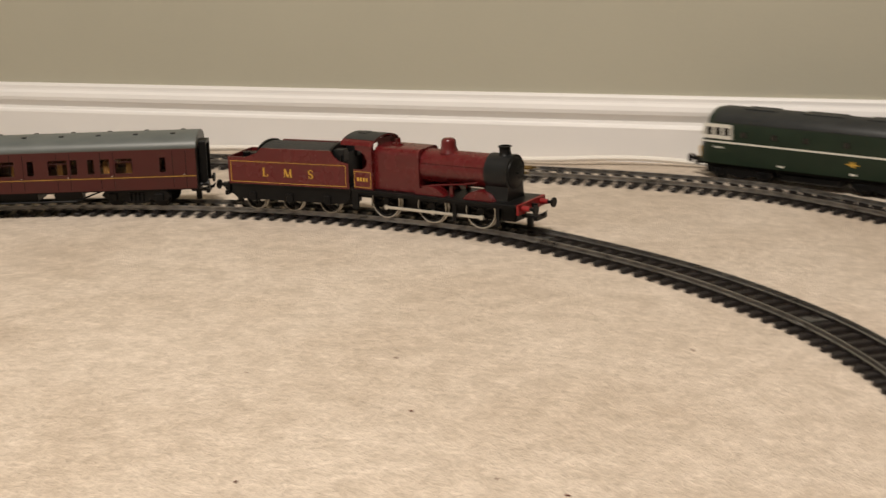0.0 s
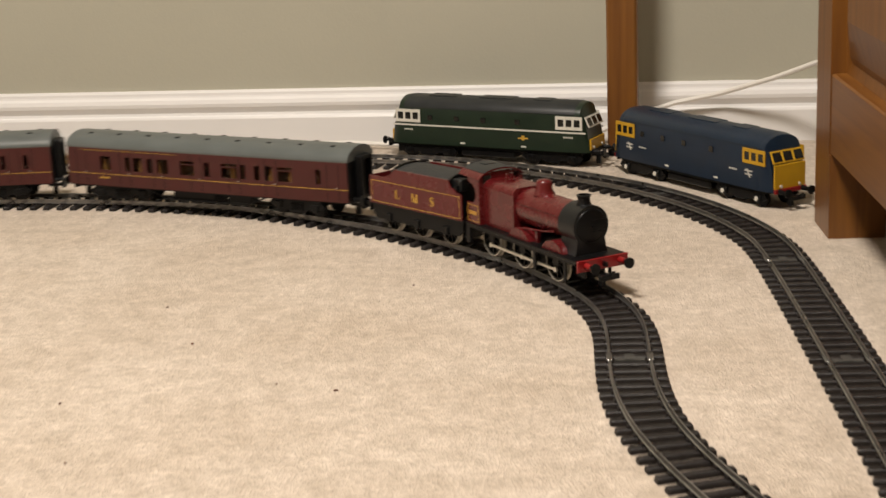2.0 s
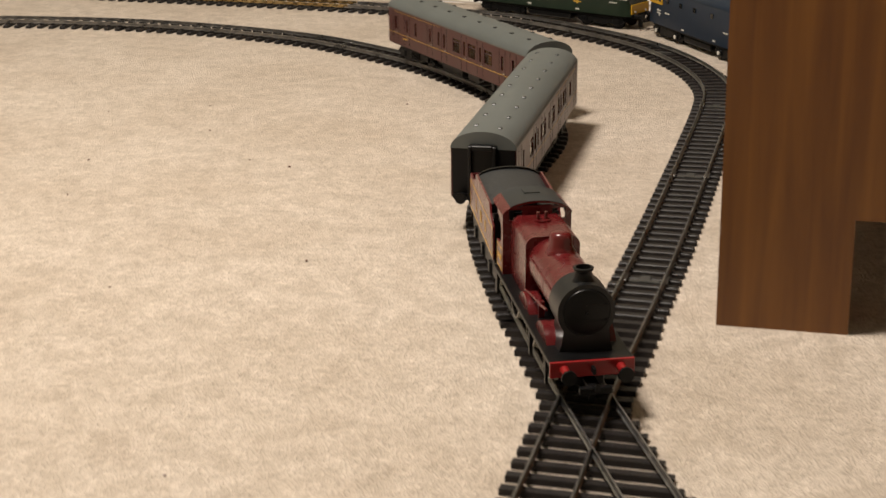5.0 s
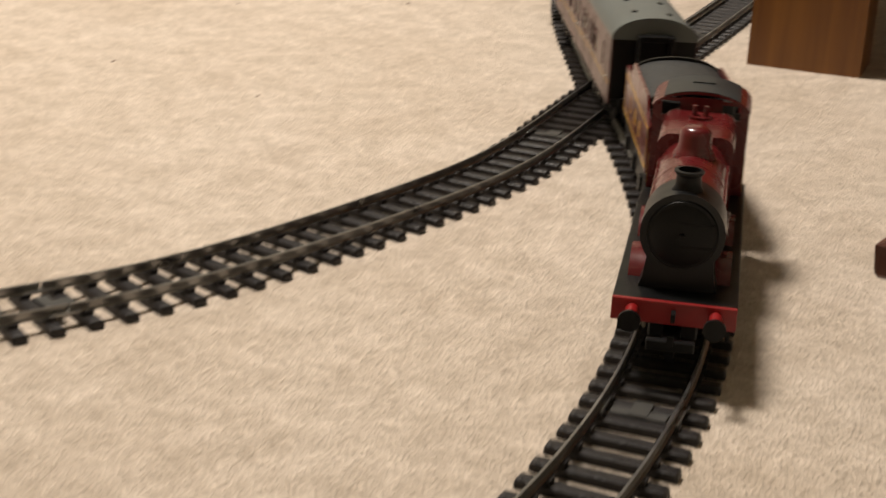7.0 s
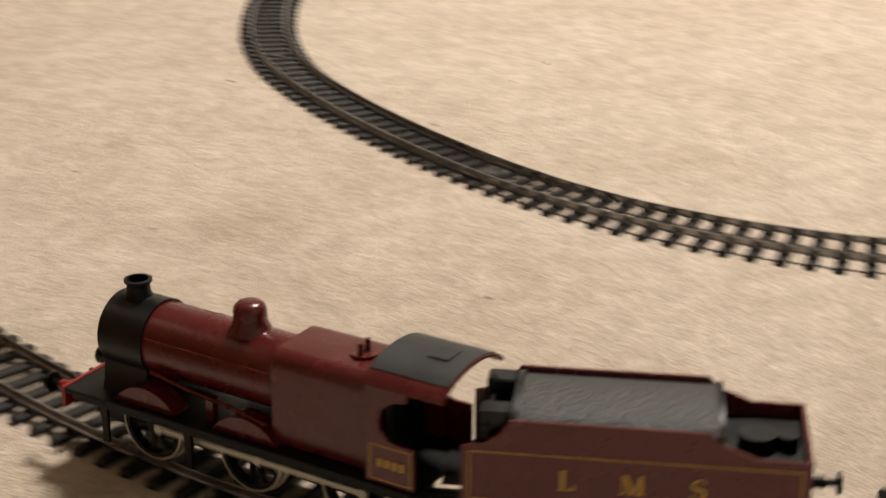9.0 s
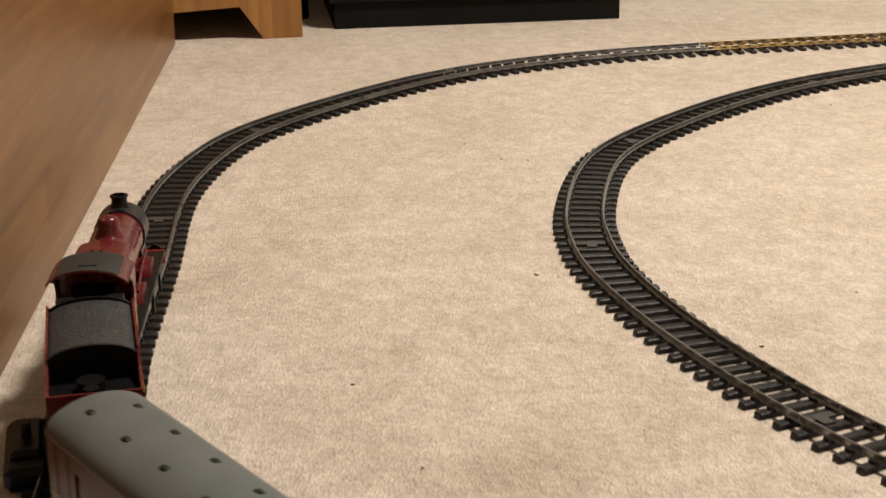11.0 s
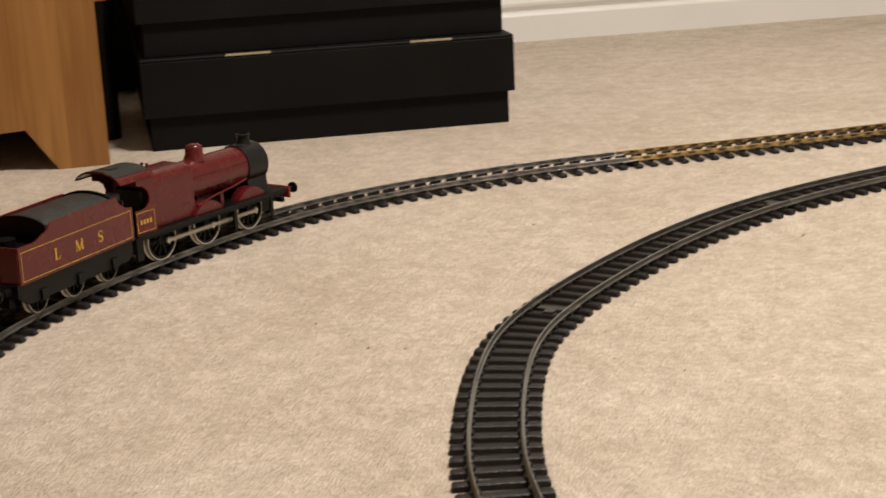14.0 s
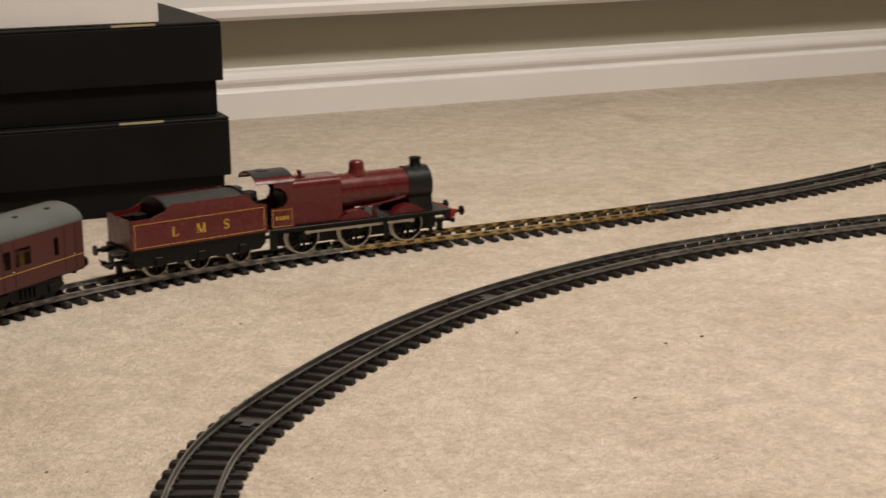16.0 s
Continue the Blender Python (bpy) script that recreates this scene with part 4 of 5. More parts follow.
def tender():
    e = thing("steam_tender", "maroon six-wheeled tender lettered in gold, grey coal load", "model train", "model train")
    part("frame_plate", box(bmesh.new(), -0.075, 0.075, -0.0270, 0.0270, 0.0395, 0.0425), BLACK, e, "black tender frame")
    part("chassis", box(bmesh.new(), -0.070, 0.070, -0.0105, 0.0105, 0.020, 0.0395), BLACK, e)
    for s in (-1, 1):
        pts = [(-0.0730, 0.0395), (0.0730, 0.0395), (0.0730, 0.0300), (0.0660, 0.0240), (-0.0660, 0.0240), (-0.0730, 0.0300)]
        part("side_frame", prism(bmesh.new(), pts, s * 0.0245 - 0.0010, s * 0.0245 + 0.0010, "Y"), BLACK, e, "black side frame with axle boxes")
        for x in (-0.046, 0.0, 0.046):
            part("axle_box", box(bmesh.new(), x - 0.004, x + 0.004, s * 0.0262 - 0.0014, s * 0.0262 + 0.0014, 0.0225, 0.0320, 0.0006), BLACK, e)
        pts = [(-0.0740, 0.0415), (0.0740, 0.0415), (0.0740, 0.0690), (0.0640, 0.0712), (0.0575, 0.0755), (0.0530, 0.0825), (-0.0320, 0.0825), (-0.0375, 0.0770), (-0.0450, 0.0742), (-0.0520, 0.0715), (-0.0740, 0.0715)]
        a = part("side", prism(bmesh.new(), pts, s * 0.0270 - 0.0008, s * 0.0270 + 0.0008, "Y"), MAROON, e)
        lining(a, -0.0712, 0.0708, 0.0436, 0.0672, s * 0.0279, s)
        for k, letter in enumerate("LMS"):
            x = (0.0280 - 0.0280 * k) * (1 if s > 0 else -1)
            serif_letter(a, letter, 0.0096, Matrix.Translation((x, s * 0.0281, 0.0556)) @ side_turn(s))
    part("rear_panel", box(bmesh.new(), -0.0750, -0.0732, -0.0270, 0.0270, 0.0415, 0.0715), MAROON, e)
    part("front_panel", box(bmesh.new(), 0.0630, 0.0650, -0.0260, 0.0260, 0.0425, 0.0770), BLACK, e)
    part("tank_top", box(bmesh.new(), -0.0730, -0.0330, -0.0260, 0.0260, 0.0600, 0.0650), BLACK, e, "black tank top")
    prof = [(-0.0258, 0.0620), (-0.0258, 0.0790)] + arc(0.0080, 160, 20, 10, 0, 0.0770, 0.0262) + [(0.0258, 0.0790), (0.0258, 0.0620)]
    bm = prism(bmesh.new(), prof, -0.0350, 0.0500, "X")
    part("coal_load", bm, COAL, e, "grey moulded plastic coal load", smooth=True)
    for x0, x1 in ((-0.0375, -0.0350), (0.0500, 0.0530)):
        prof = [(-0.0262, 0.0600), (-0.0262, 0.0810)] + arc(0.0095, 160, 20, 10, 0, 0.0775, 0.0268) + [(0.0262, 0.0810), (0.0262, 0.0600)]
        part("coal_plate", prism(bmesh.new(), prof, x0, x1, "X"), BLACK, e, smooth=True)
    for x, r in ((-0.053, 0.0085), (-0.0660, 0.0048)):
        part("water_filler", cyl(bmesh.new(), (x, 0.002, 0.0680), r, 0.007, "Z", 18), BLACK, e, "round black water filler", smooth=True)
    part("tool_box", box(bmesh.new(), 0.0535, 0.0670, -0.022, -0.010, 0.0700, 0.0830, 0.001), SATIN_BLACK, e)
    part("tool_box", box(bmesh.new(), 0.0535, 0.0670, 0.010, 0.022, 0.0700, 0.0830, 0.001), SATIN_BLACK, e)
    part("rear_beam", box(bmesh.new(), -0.0775, -0.0750, -0.0270, 0.0270, 0.0315, 0.0425), BLACK, e)
    for y in (-0.019, 0.019):
        buffer(e, -0.0775, y, 0.0372, -1, BLACK)
    tension_hook(e, -0.069, -1)
    part("drawbar", box(bmesh.new(), 0.058, 0.095, -0.003, 0.003, 0.0270, 0.0295), BLACK, e)
    part("fall_plate", box(bmesh.new(), 0.075, 0.084, -0.016, 0.016, 0.0425, 0.0437), BLACK, e)
    spin = [wheel(e, x, s, 0.0125, spokes=8) for s in (-1, 1) for x in (-0.046, 0.0, 0.046)]
    return e, spin


def bogie(parent, x):
    b = tagged(new("bogie"), "black four-wheeled coach bogie")
    b.parent = parent
    b.empty_display_size = 0.01
    b.matrix_basis = Matrix.Translation((x, 0, 0))
    for s in (-1, 1):
        bm = prism(bmesh.new(), [(-0.042, 0.0240), (-0.036, 0.0300), (0.036, 0.0300), (0.042, 0.0240), (0.034, 0.0180), (0.018, 0.0195), (0.010, 0.0150), (-0.010, 0.0150), (-0.018, 0.0195), (-0.034, 0.0180)], s * 0.0225 - 0.0012, s * 0.0225 + 0.0012, "Y")
        for xx in (-0.028, 0.028):
            box(bm, xx - 0.005, xx + 0.005, s * 0.0240 - 0.002, s * 0.0240 + 0.002, 0.0185, 0.0265, 0.0006)
        for xx in (-0.007, -0.002, 0.003, 0.008):
            cyl(bm, (xx, s * 0.0245, 0.0225), 0.0017, 0.009, "Z", 8)
        part("bogie_side", bm, BLACK, b)
    part("bolster", box(bmesh.new(), -0.010, 0.010, -0.022, 0.022, 0.0200, 0.0320), BLACK, b)
    for xx in (-0.028, 0.028):
        for s in (-1, 1):
            bm = cyl(bmesh.new(), (xx, s * 0.0168, RAIL_TOP + 0.0100), 0.0100, 0.0035, "Y", 20)
            cyl(bm, (xx, s * 0.0152, RAIL_TOP + 0.0100), 0.0114, 0.0009, "Y", 20)
            part("wheel", bm, BLACK, b, smooth=True)
    return b


def coach(label, windows, doors):
    """A corridor coach: windows and doors are stretches along its side."""
    e = thing("railway_coach", label, "model train", "model train")
    H = 0.196
    Z0, ZE = 0.0320, 0.0780
    wz0, wz1 = 0.0515, 0.0685
    for s in (-1, 1):
        y0, y1 = sorted((s * 0.0285, s * 0.0300))
        bm = bmesh.new()
        box(bm, -H, H, y0, y1, Z0, wz0)
        box(bm, -H, H, y0, y1, wz1, ZE)
        edges = sorted((a * 0.922, b * 0.922) for a, b in windows)
        x = -H
        for a, b in edges:
            if a > x:
                box(bm, x, a, y0, y1, wz0, wz1)
            x = b
        box(bm, x, H, y0, y1, wz0, wz1)
        side = part("side", bm, MAROON_DULL, e)
        for a, b in edges:
            part("window_pane", box(bmesh.new(), a, b, s * 0.0288 - 0.0003, s * 0.0288 + 0.0003, wz0, wz1), GLASS, side).visible_shadow = False
            if b - a > 0.016:
                part("window_bar", box(bmesh.new(), a, b, min(s * 0.0290, s * 0.0299), max(s * 0.0290, s * 0.0299), wz1 - 0.0046, wz1 - 0.0036), MAROON_DULL, side)
        bm = bmesh.new()
        ya, yb = sorted((s * 0.0300, s * 0.0302))
        box(bm, -H, H, ya, yb, 0.0462, 0.0467)
        box(bm, -H * 0.9, -H * 0.18, ya, yb, 0.0752, 0.0755)
        part("lining", bm, GOLD, side, "thin gold lining")
        for d in (q * 0.922 for q in doors):
            bm = bmesh.new()
            for xx in (d - 0.0075, d + 0.0075):
                box(bm, xx - 0.0003, xx + 0.0003, ya, yb, Z0 + 0.002, ZE - 0.002)
            part("door_joint", bm, BLACK, side)
            part("door_handle", cyl(bmesh.new(), (d + 0.005, s * 0.0305, 0.0485), 0.0006, 0.002, "Y", 6), ROD, side)
        bm = bmesh.new()
        for k in range(4):
            xx = (0.138 + k * 0.0035) * (1 if s > 0 else -1)
            box(bm, xx, xx + 0.0022, ya, yb, 0.0410, 0.0432)
        part("number_bars", bm, GOLD, side, "small gold bars where the number stands")
    prof = [(-0.0300, 0.0778), (-0.0303, 0.0790)] + arc(0.0155, 170, 10, 18, 0, 0.0782, 0.0302) + [(0.0303, 0.0790), (0.0300, 0.0778)]
    roof = part("roof", prism(bmesh.new(), prof, -H - 0.001, H + 0.001, "X"), ROOF_GREY, e, "grey curved roof with ventilators", smooth=True)
    for k in range(9):
        for s in (-1, 1):
            x = -0.171 + k * 0.0425 + (0.008 if s > 0 else 0)
            bm = box(bmesh.new(), x - 0.0028, x + 0.0028, s * 0.0115 - 0.002, s * 0.0115 + 0.002, 0.0905, 0.0935, 0.0007)
            part("roof_vent", bm, SATIN_BLACK, roof)
    bm = box(bmesh.new(), -H + 0.001, H - 0.001, -0.0284, 0.0284, 0.0305, 0.0335)
    part("floor_pan", bm, BLACK, e)
    for s in (-1, 1):
        x0, x1 = sorted((s * (H - 0.0015), s * (H + 0.0008)))
        prof = [(-0.0284, 0.0320), (-0.0290, 0.0782)] + arc(0.0148, 168, 12, 14, 0, 0.0780, 0.0292) + [(0.0290, 0.0782), (0.0284, 0.0320)]
        endp = part("end_wall", prism(bmesh.new(), prof, x0, x1, "X"), BLACK, e, "black coach end")
        bm = bmesh.new()
        a0, a1 = sorted((s * (H + 0.0008), s * (H + 0.0095)))
        box(bm, a0, a1, -0.0125, -0.0095, 0.0340, 0.0820, 0.0006)
        box(bm, a0, a1, 0.0095, 0.0125, 0.0340, 0.0820, 0.0006)
        box(bm, a0, a1, -0.0095, 0.0095, 0.0780, 0.0825, 0.0006)
        box(bm, min(s * (H + 0.0008), s * (H + 0.004)), max(s * (H + 0.0008), s * (H + 0.004)), -0.0095, 0.0095, 0.0340, 0.0780)
        part("corridor_connection", bm, BLACK, endp, "black corridor connection")
        part("buffer_beam", box(bmesh.new(), min(s * H, s * (H + 0.002)), max(s * H, s * (H + 0.002)), -0.027, 0.027, 0.0300, 0.0360), BLACK, e)
        for y in (-0.019, 0.019):
            buffer(e, s * (H - 0.004), y, 0.0340, s, BLACK)
        tension_hook(e, s * (H - 0.012), s, 0.025)
    bm = box(bmesh.new(), -H + 0.004, H - 0.004, -0.0240, 0.0240, 0.0338, 0.0480)
    x = -0.171
    while x < 0.172:
        box(bm, x - 0.003, x + 0.003, -0.0240, 0.0240, 0.0480, 0.0640)
        x += 0.0263
    part("interior", bm, TAN, e, "tan moulded compartment seats")
    bm = bmesh.new()
    for x0, x1 in ((-H + 0.006, 0.020), (0.058, 0.076), (0.150, H - 0.006)):
        box(bm, x0, x1, 0.0060, 0.0072, 0.0480, 0.0770)
    part("corridor_partition", bm, PARTITION, e, "brown corridor partition")
    bm = box(bmesh.new(), -0.050, 0.010, -0.020, 0.020, 0.0180, 0.0310, 0.001)
    box(bm, 0.030, 0.062, -0.022, -0.006, 0.0200, 0.0310, 0.001)
    box(bm, 0.022, 0.050, 0.004, 0.022, 0.0190, 0.0310, 0.001)
    part("battery_box", bm, BLACK, e, "black underframe boxes")
    for s in (-1, 1):
        part("truss", tube(bmesh.new(), [(-0.085, s * 0.0235, 0.0305), (-0.055, s * 0.0235, 0.0195), (0.055, s * 0.0235, 0.0195), (0.085, s * 0.0235, 0.0305)], 0.0011, 6), BLACK, e)
    return e, [bogie(e, -0.128), bogie(e, 0.128)]


LOCO, LOCO_WHEELS, RODS = steam_engine()
TENDER, TENDER_WHEELS = tender()
first = [(-0.160, -0.143), (-0.120, -0.111), (-0.107, -0.093), (-0.085, -0.077), (-0.069, -0.052), (-0.033, -0.012), (0.004, 0.012), (0.030, 0.054), (0.058, 0.066), (0.079, 0.087), (0.095, 0.106), (0.113, 0.134), (0.168, 0.175)]
COACH_A, BOGIES_A = coach("maroon corridor coach with gold lining and grey roof", first, [-0.19, -0.12, -0.067, -0.009, 0.049, 0.103, 0.192])
second = [(-0.190, -0.184), (-0.150, -0.145), (-0.120, -0.115), (-0.072, -0.067), (-0.044, -0.039), (-0.026, -0.021), (0.004, 0.026), (0.036, 0.041), (0.050, 0.072), (0.084, 0.089), (0.098, 0.120), (0.146, 0.152), (0.176, 0.182)]
COACH_B, BOGIES_B = coach("maroon brake coach with few windows and grey roof", second, [-0.187, -0.148, -0.07, -0.024, 0.038, 0.086, 0.149, 0.179])


# ---- standing diesels ----
def diesel(name, label, m, body_mat, roof_mat, green):
    e = thing(name, label, "model train", "diesel locomotives standing on the carpet", m)
    H, W = 0.146, 0.0295
    Z0, ZW, ZT = 0.0210, 0.0600, 0.0690

    def section(x, inset, top, lean):
        return [(x, -W + inset, Z0), (x - lean * 0.35, -W + inset, ZW - 0.014), (x - lean, -W + 0.0015 + inset, ZT - 0.002)] + [(x - lean * 1.15, y, z) for y, z in arc(top, 172, 8, 10, 0, ZT, W - 0.002 - inset)] + [(x - lean, W - 0.0015 - inset, ZT - 0.002), (x - lean * 0.35, W - inset, ZW - 0.014), (x, W - inset, Z0)]

    rings = []
    for x, inset, top, lean in ((-H, 0.0050, 0.0110, -0.010), (-H + 0.006, 0.0010, 0.0145, -0.006), (-H + 0.020, 0, 0.0155, 0), (H - 0.020, 0, 0.0155, 0), (H - 0.006, 0.0010, 0.0145, 0.006), (H, 0.0050, 0.0110, 0.010)):
        rings.append(section(x, inset, top, lean))
    part("body", loft(bmesh.new(), rings), body_mat, e, smooth=True)
    rr = []
    for x, inset, top in ((-H + 0.013, 0.004, 0.0135), (-H + 0.022, -0.0004, 0.0160), (H - 0.022, -0.0004, 0.0160), (H - 0.013, 0.004, 0.0135)):
        rr.append([(x, y, z) for y, z in arc(top, 176, 4, 14, 0, ZT, W - 0.0015 - inset)])
    roof = part("roof", loft(bmesh.new(), rr, caps=True), roof_mat, e, smooth=True)
    for x0, x1 in ((-0.095, -0.055), (-0.020, 0.030), (0.060, 0.085)):
        part("roof_panel", box(bmesh.new(), x0, x1, -0.010, 0.010, 0.0835, 0.0853, 0.0005), roof_mat, roof)
    cabm = CREAM if green else YELLOW
    for sx in (-1, 1):
        # cab front panels and windows
        nose = sx * H
        lower = YELLOW
        zt = 0.0385 if green else 0.0520
        a0, a1 = sorted((nose - sx * 0.0010, nose + sx * 0.0012))
        part("nose_panel", box(bmesh.new(), a0, a1, -0.0235, 0.0235, 0.0240, zt, 0.0004), lower, e, "yellow nose panel")
        for y in (-0.0165, 0.0, 0.0165):
            f = part("cab_window_frame", box(bmesh.new(), -0.0008, 0.0008, -0.0080, 0.0080, -0.0075, 0.0075, 0.0004), cabm, e)
            f.matrix_basis = Matrix.Translation((nose - sx * 0.0042, y * 0.97, 0.0600)) @ pose(0, 0, 0, 0, -sx * 24, 0)
            g = part("window_pane", box(bmesh.new(), -0.0004, 0.0004, -0.0060, 0.0060, -0.0054, 0.0054), DARK_GLASS, f, "dark cab window")
            g.matrix_basis = Matrix.Translation((sx * 0.0010, 0, 0))
        for s in (-1, 1):
            x0, x1 = sorted((nose - sx * 0.0085, nose - sx * 0.046))
            y0, y1 = sorted((s * (W - 0.0005), s * (W + 0.0006)))
            bm = bmesh.new()
            box(bm, x0, x1, y0, y1, 0.0505, 0.0545)
            box(bm, x0, x1, y0, y1, 0.0640, 0.0680)
            for k in range(4):
                xx = x0 + (x1 - x0 - 0.0032) * k / 3
                box(bm, xx, xx + 0.0032, y0, y1, 0.0545, 0.0640)
            fr = part("cab_side_frame", bm, cabm, e)
            part("window_pane", box(bmesh.new(), x0 + 0.002, x1 - 0.002, min(s * (W - 0.0002), s * (W + 0.0002)), max(s * (W - 0.0002), s * (W + 0.0002)), 0.0545, 0.0640), DARK_GLASS, fr)
        part("red_beam", box(bmesh.new(), min(nose, nose + sx * 0.003), max(nose, nose + sx * 0.003), -0.024, 0.024, 0.0190, 0.0240, 0.0004), RED if not green else BLACK, e)
        for y in (-0.0175, 0.0175):
            buffer(e, nose + sx * 0.002, y, 0.0215, sx, BLACK)
        tension_hook(e, nose - sx * 0.006, sx, 0.0150)
        for y in (-0.014, 0.014):
            part("marker_lamp", cyl(bmesh.new(), (nose + sx * 0.0016, y, 0.0270), 0.0018, 0.0015, "X", 10), CREAM, e)
    for s in (-1, 1):
        y0, y1 = sorted((s * (W - 0.0003), s * (W + 0.0003)))
        if green:
            part("white_band", box(bmesh.new(), -H + 0.004, H - 0.004, y0, y1, 0.0458, 0.0478), CREAM, e, "white band along the body")
            bm = box(bmesh.new(), 0.046, 0.060, y0, y1, 0.0355, 0.0372)
            box(bm, 0.051, 0.055, y0, y1, 0.0335, 0.0398)
            part("crest", bm, GOLD, e, "small gold crest shape")
        else:
            for sx in (-1, 1):
                bm = bmesh.new()
                for dz in (0.0, 0.0040):
                    box(bm, sx * 0.110 - 0.006, sx * 0.110 + 0.006, y0, y1, 0.0370 + dz, 0.0384 + dz)
                prism(bm, [(sx * 0.110 - 0.0035, 0.0440), (sx * 0.110 - 0.0015, 0.0440), (sx * 0.110 + 0.0035, 0.0342), (sx * 0.110 + 0.0015, 0.0342)], y0, y1, "Y")
                part("emblem", bm, CREAM, e, "white double-line emblem shape")
        bm = bmesh.new()
        for sx in (-1, 1):
            for k in range(5):
                xx = sx * (0.084 if not green else 0.118) + (k - 2.5) * 0.0028
                box(bm, xx, xx + 0.0019, y0, y1, 0.0395, 0.0415)
        part("number_bars", bm, CREAM, e, "small white bars where the number stands")
        for x in (-0.085, -0.045, -0.005, 0.045):
            part("body_window", box(bmesh.new(), x - 0.0035, x + 0.0035, min(s * (W - 0.0004), s * (W + 0.0004)), max(s * (W - 0.0004), s * (W + 0.0004)), 0.0545, 0.0610), DARK_GLASS, e, "small dark body window")
        for xx in (-0.04, 0.05):
            part("label_bars", box(bmesh.new(), xx, xx + 0.007, y0, y1, 0.0240, 0.0262), CREAM, e)
    part("underframe", box(bmesh.new(), -0.134, 0.134, -0.024, 0.024, 0.0165, 0.0212), BLACK, e)
    part("fuel_tank", box(bmesh.new(), -0.042, 0.038, -0.025, 0.025, 0.0070, 0.0170, 0.002), BLACK, e)
    for x in (-0.092, 0.092):
        b = tagged(new("bogie"), "black four-wheeled diesel bogie")
        b.parent = e
        b.empty_display_size = 0.01
        b.matrix_basis = Matrix.Translation((x, 0, 0))
        for s in (-1, 1):
            bm = prism(bmesh.new(), [(-0.044, 0.0120), (-0.040, 0.0165), (0.040, 0.0165), (0.044, 0.0120), (0.036, 0.0070), (0.014, 0.0085), (0.008, 0.0055), (-0.008, 0.0055), (-0.014, 0.0085), (-0.036, 0.0070)], s * 0.0235 - 0.0015, s * 0.0235 + 0.0015, "Y")
            for xx in (-0.029, 0.029):
                box(bm, xx - 0.006, xx + 0.006, s * 0.0252 - 0.002, s * 0.0252 + 0.002, 0.0070, 0.0150, 0.0008)
            part("bogie_side", bm, BLACK, b)
            for xx in (-0.029, 0.029):
                part("wheel", cyl(bmesh.new(), (xx, s * 0.0168, 0.0105), 0.0105, 0.004, "Y", 20), BLACK, b, smooth=True)
                part("axle_cap", cyl(bmesh.new(), (xx, s * 0.0275, 0.0105), 0.0028, 0.0015, "Y", 12), CREAM if not green else BLACK, b)
    return e


diesel("diesel_locomotive", "dark green diesel locomotive with white cab surrounds", Matrix.Translation((-0.520, 2.308, 0)) @ pose(0, 0, 0, 0, 0, -20), GREEN, DIESEL_GREY, True)
diesel("diesel_locomotive", "blue diesel locomotive with yellow cab ends", Matrix.Translation((-0.247, 2.120, 0)) @ pose(0, 0, 0, 0, 0, -51), BLUE, BLUE, False)


# ---- the train's run ----
RUN = [(-1, 1.281), (0, 1.556), (0.6, 1.734), (1, 1.864), (1.5, 1.988), (2, 2.124), (2.5, 2.260), (3.5, 2.566), (4, 2.700), (4.2, 2.752), (6.3, 3.270), (6.4, 3.298), (6.5, 3.330), (7, 3.502), (7.5, 3.716), (8, 3.906), (8.5, 4.086), (9, 4.278), (9.5, 4.496), (10, 4.654), (10.2, 4.724), (12.5, 5.346), (13, 5.528), (13.5, 5.682), (14.2, 5.900), (14.5, 5.982), (15.6, 6.264), (16, 6.384), (17, 6.684)]


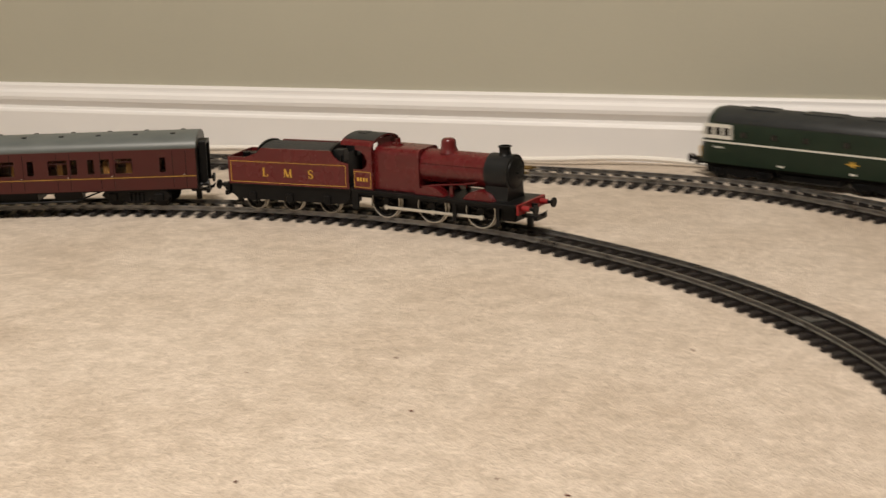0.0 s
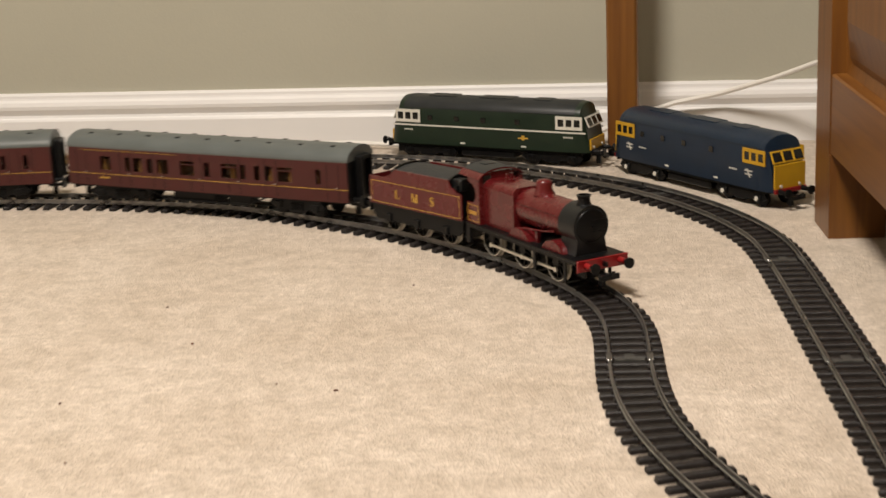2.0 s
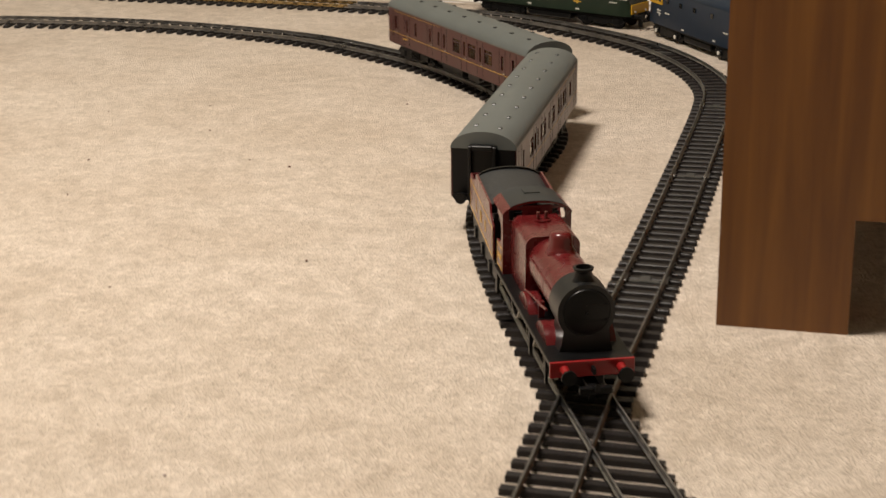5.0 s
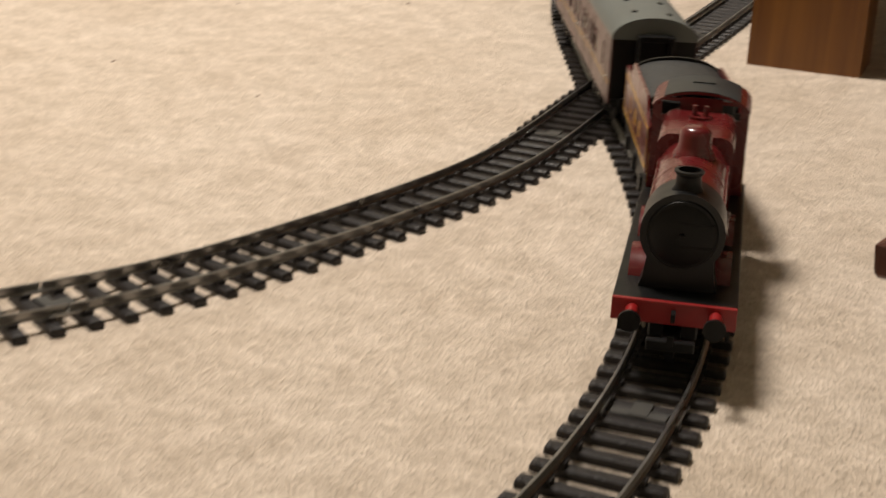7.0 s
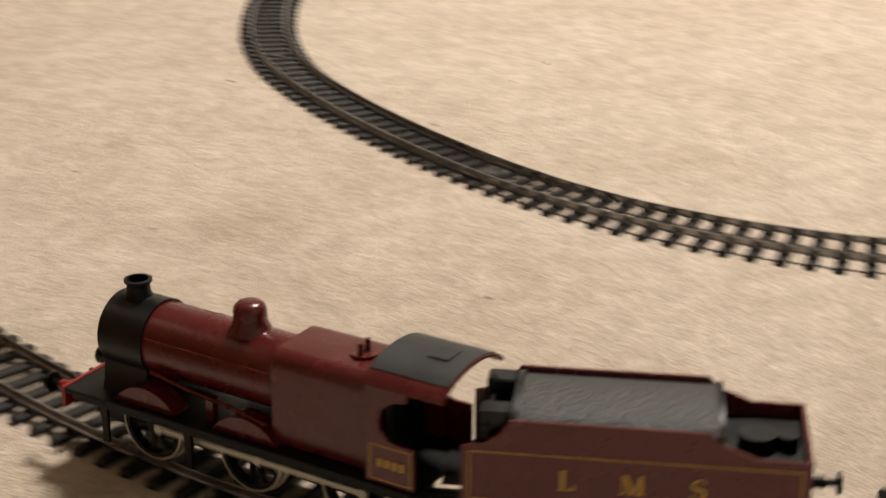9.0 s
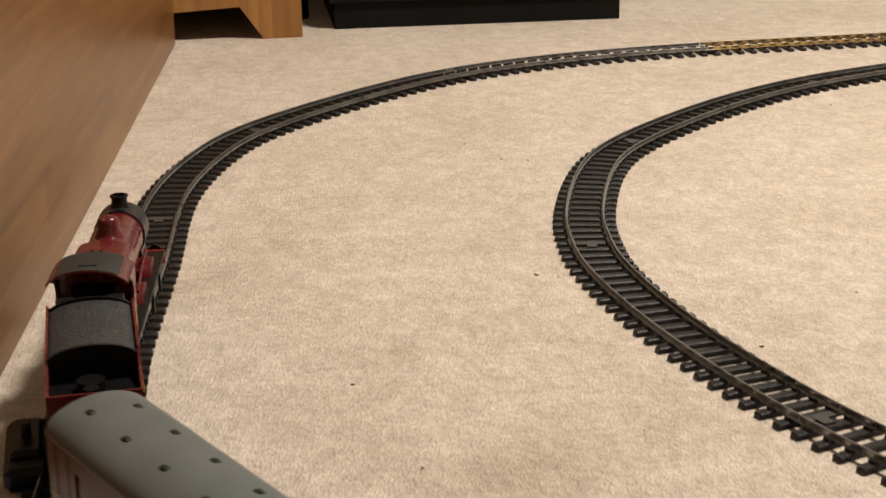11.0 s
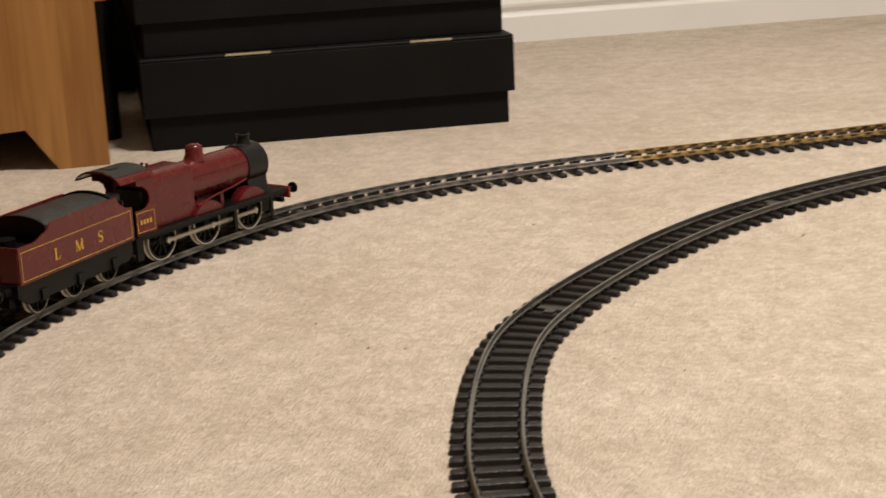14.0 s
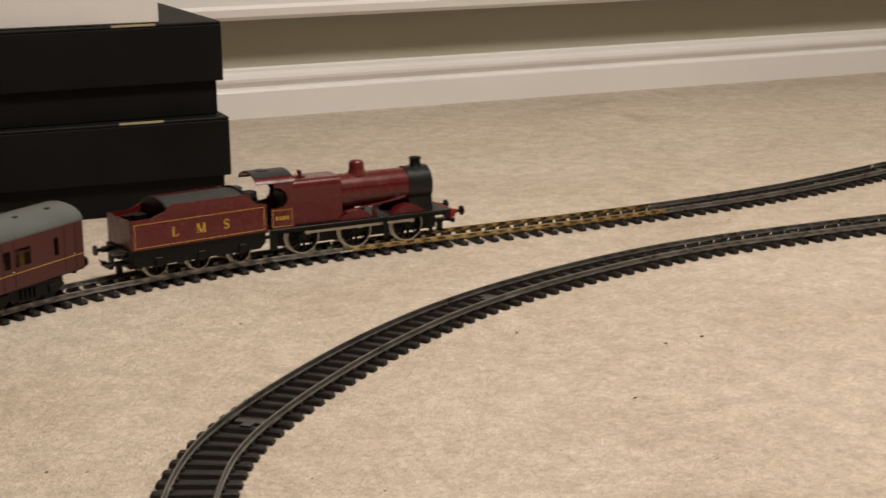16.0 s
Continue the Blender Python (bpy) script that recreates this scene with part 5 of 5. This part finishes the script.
def run_at(t):
    """The way run by the locomotive's middle at a time."""
    ts, ss = [r[0] for r in RUN], [r[1] for r in RUN]
    h = 0.22
    return sum(float(np.interp(t + d * h, ts, ss)) for d in (-1, -0.5, 0, 0.5, 1)) / 5


def on_track(s, reach):
    """A vehicle's pose with its two supports on the line."""
    a, b = MAIN.place(s + reach), MAIN.place(s - reach)
    d = a - b
    return Matrix.Translation((a + b) / 2) @ Matrix.Rotation(math.atan2(d.y, d.x), 4, "Z")


def motions():
    steps = [k / 30 for k in range(0, 481, 2)]
    for ob, back, reach in ((LOCO, 0.0, 0.055), (TENDER, 0.1785, 0.043), (COACH_A, COACH_GAP_A, 0.128), (COACH_B, COACH_GAP_B, 0.128)):
        walk(ob, [(t, on_track(run_at(t) - back, reach)) for t in steps])
    for wheels, r in ((LOCO_WHEELS, 0.0180), (TENDER_WHEELS, 0.0125)):
        for w in wheels:
            at = w.matrix_basis.translation.copy()
            walk(w, [(t, Matrix.Translation(at) @ Matrix.Rotation((run_at(t) - RUN[0][1]) / r, 4, "Y")) for t in steps])
    for rod, side in RODS:
        rows = []
        for t in steps:
            a = (run_at(t) - RUN[0][1]) / 0.0180 + (0 if side < 0 else math.pi / 2)
            rows.append((t, Matrix.Translation((0.0062 * math.sin(a), side * 0.0212, RAIL_TOP + 0.0180 + 0.0062 * math.cos(a)))))
        walk(rod, rows)
    for ob, bogies, back in ((COACH_A, BOGIES_A, COACH_GAP_A), (COACH_B, BOGIES_B, COACH_GAP_B)):
        for b, x in zip(bogies, (-0.128, 0.128)):
            rows = []
            for t in steps:
                s = run_at(t) - back
                whole = on_track(s, 0.128)
                d = MAIN.ahead(s + x)
                turn = math.atan2(d.y, d.x) - math.atan2(whole[1][0], whole[0][0])
                turn = (turn + math.pi) % (2 * math.pi) - math.pi
                rows.append((t, Matrix.Translation((x, 0, 0)) @ Matrix.Rotation(turn, 4, "Z")))
            walk(b, rows)


COACH_GAP_A, COACH_GAP_B = 0.5025, 0.9275
motions()
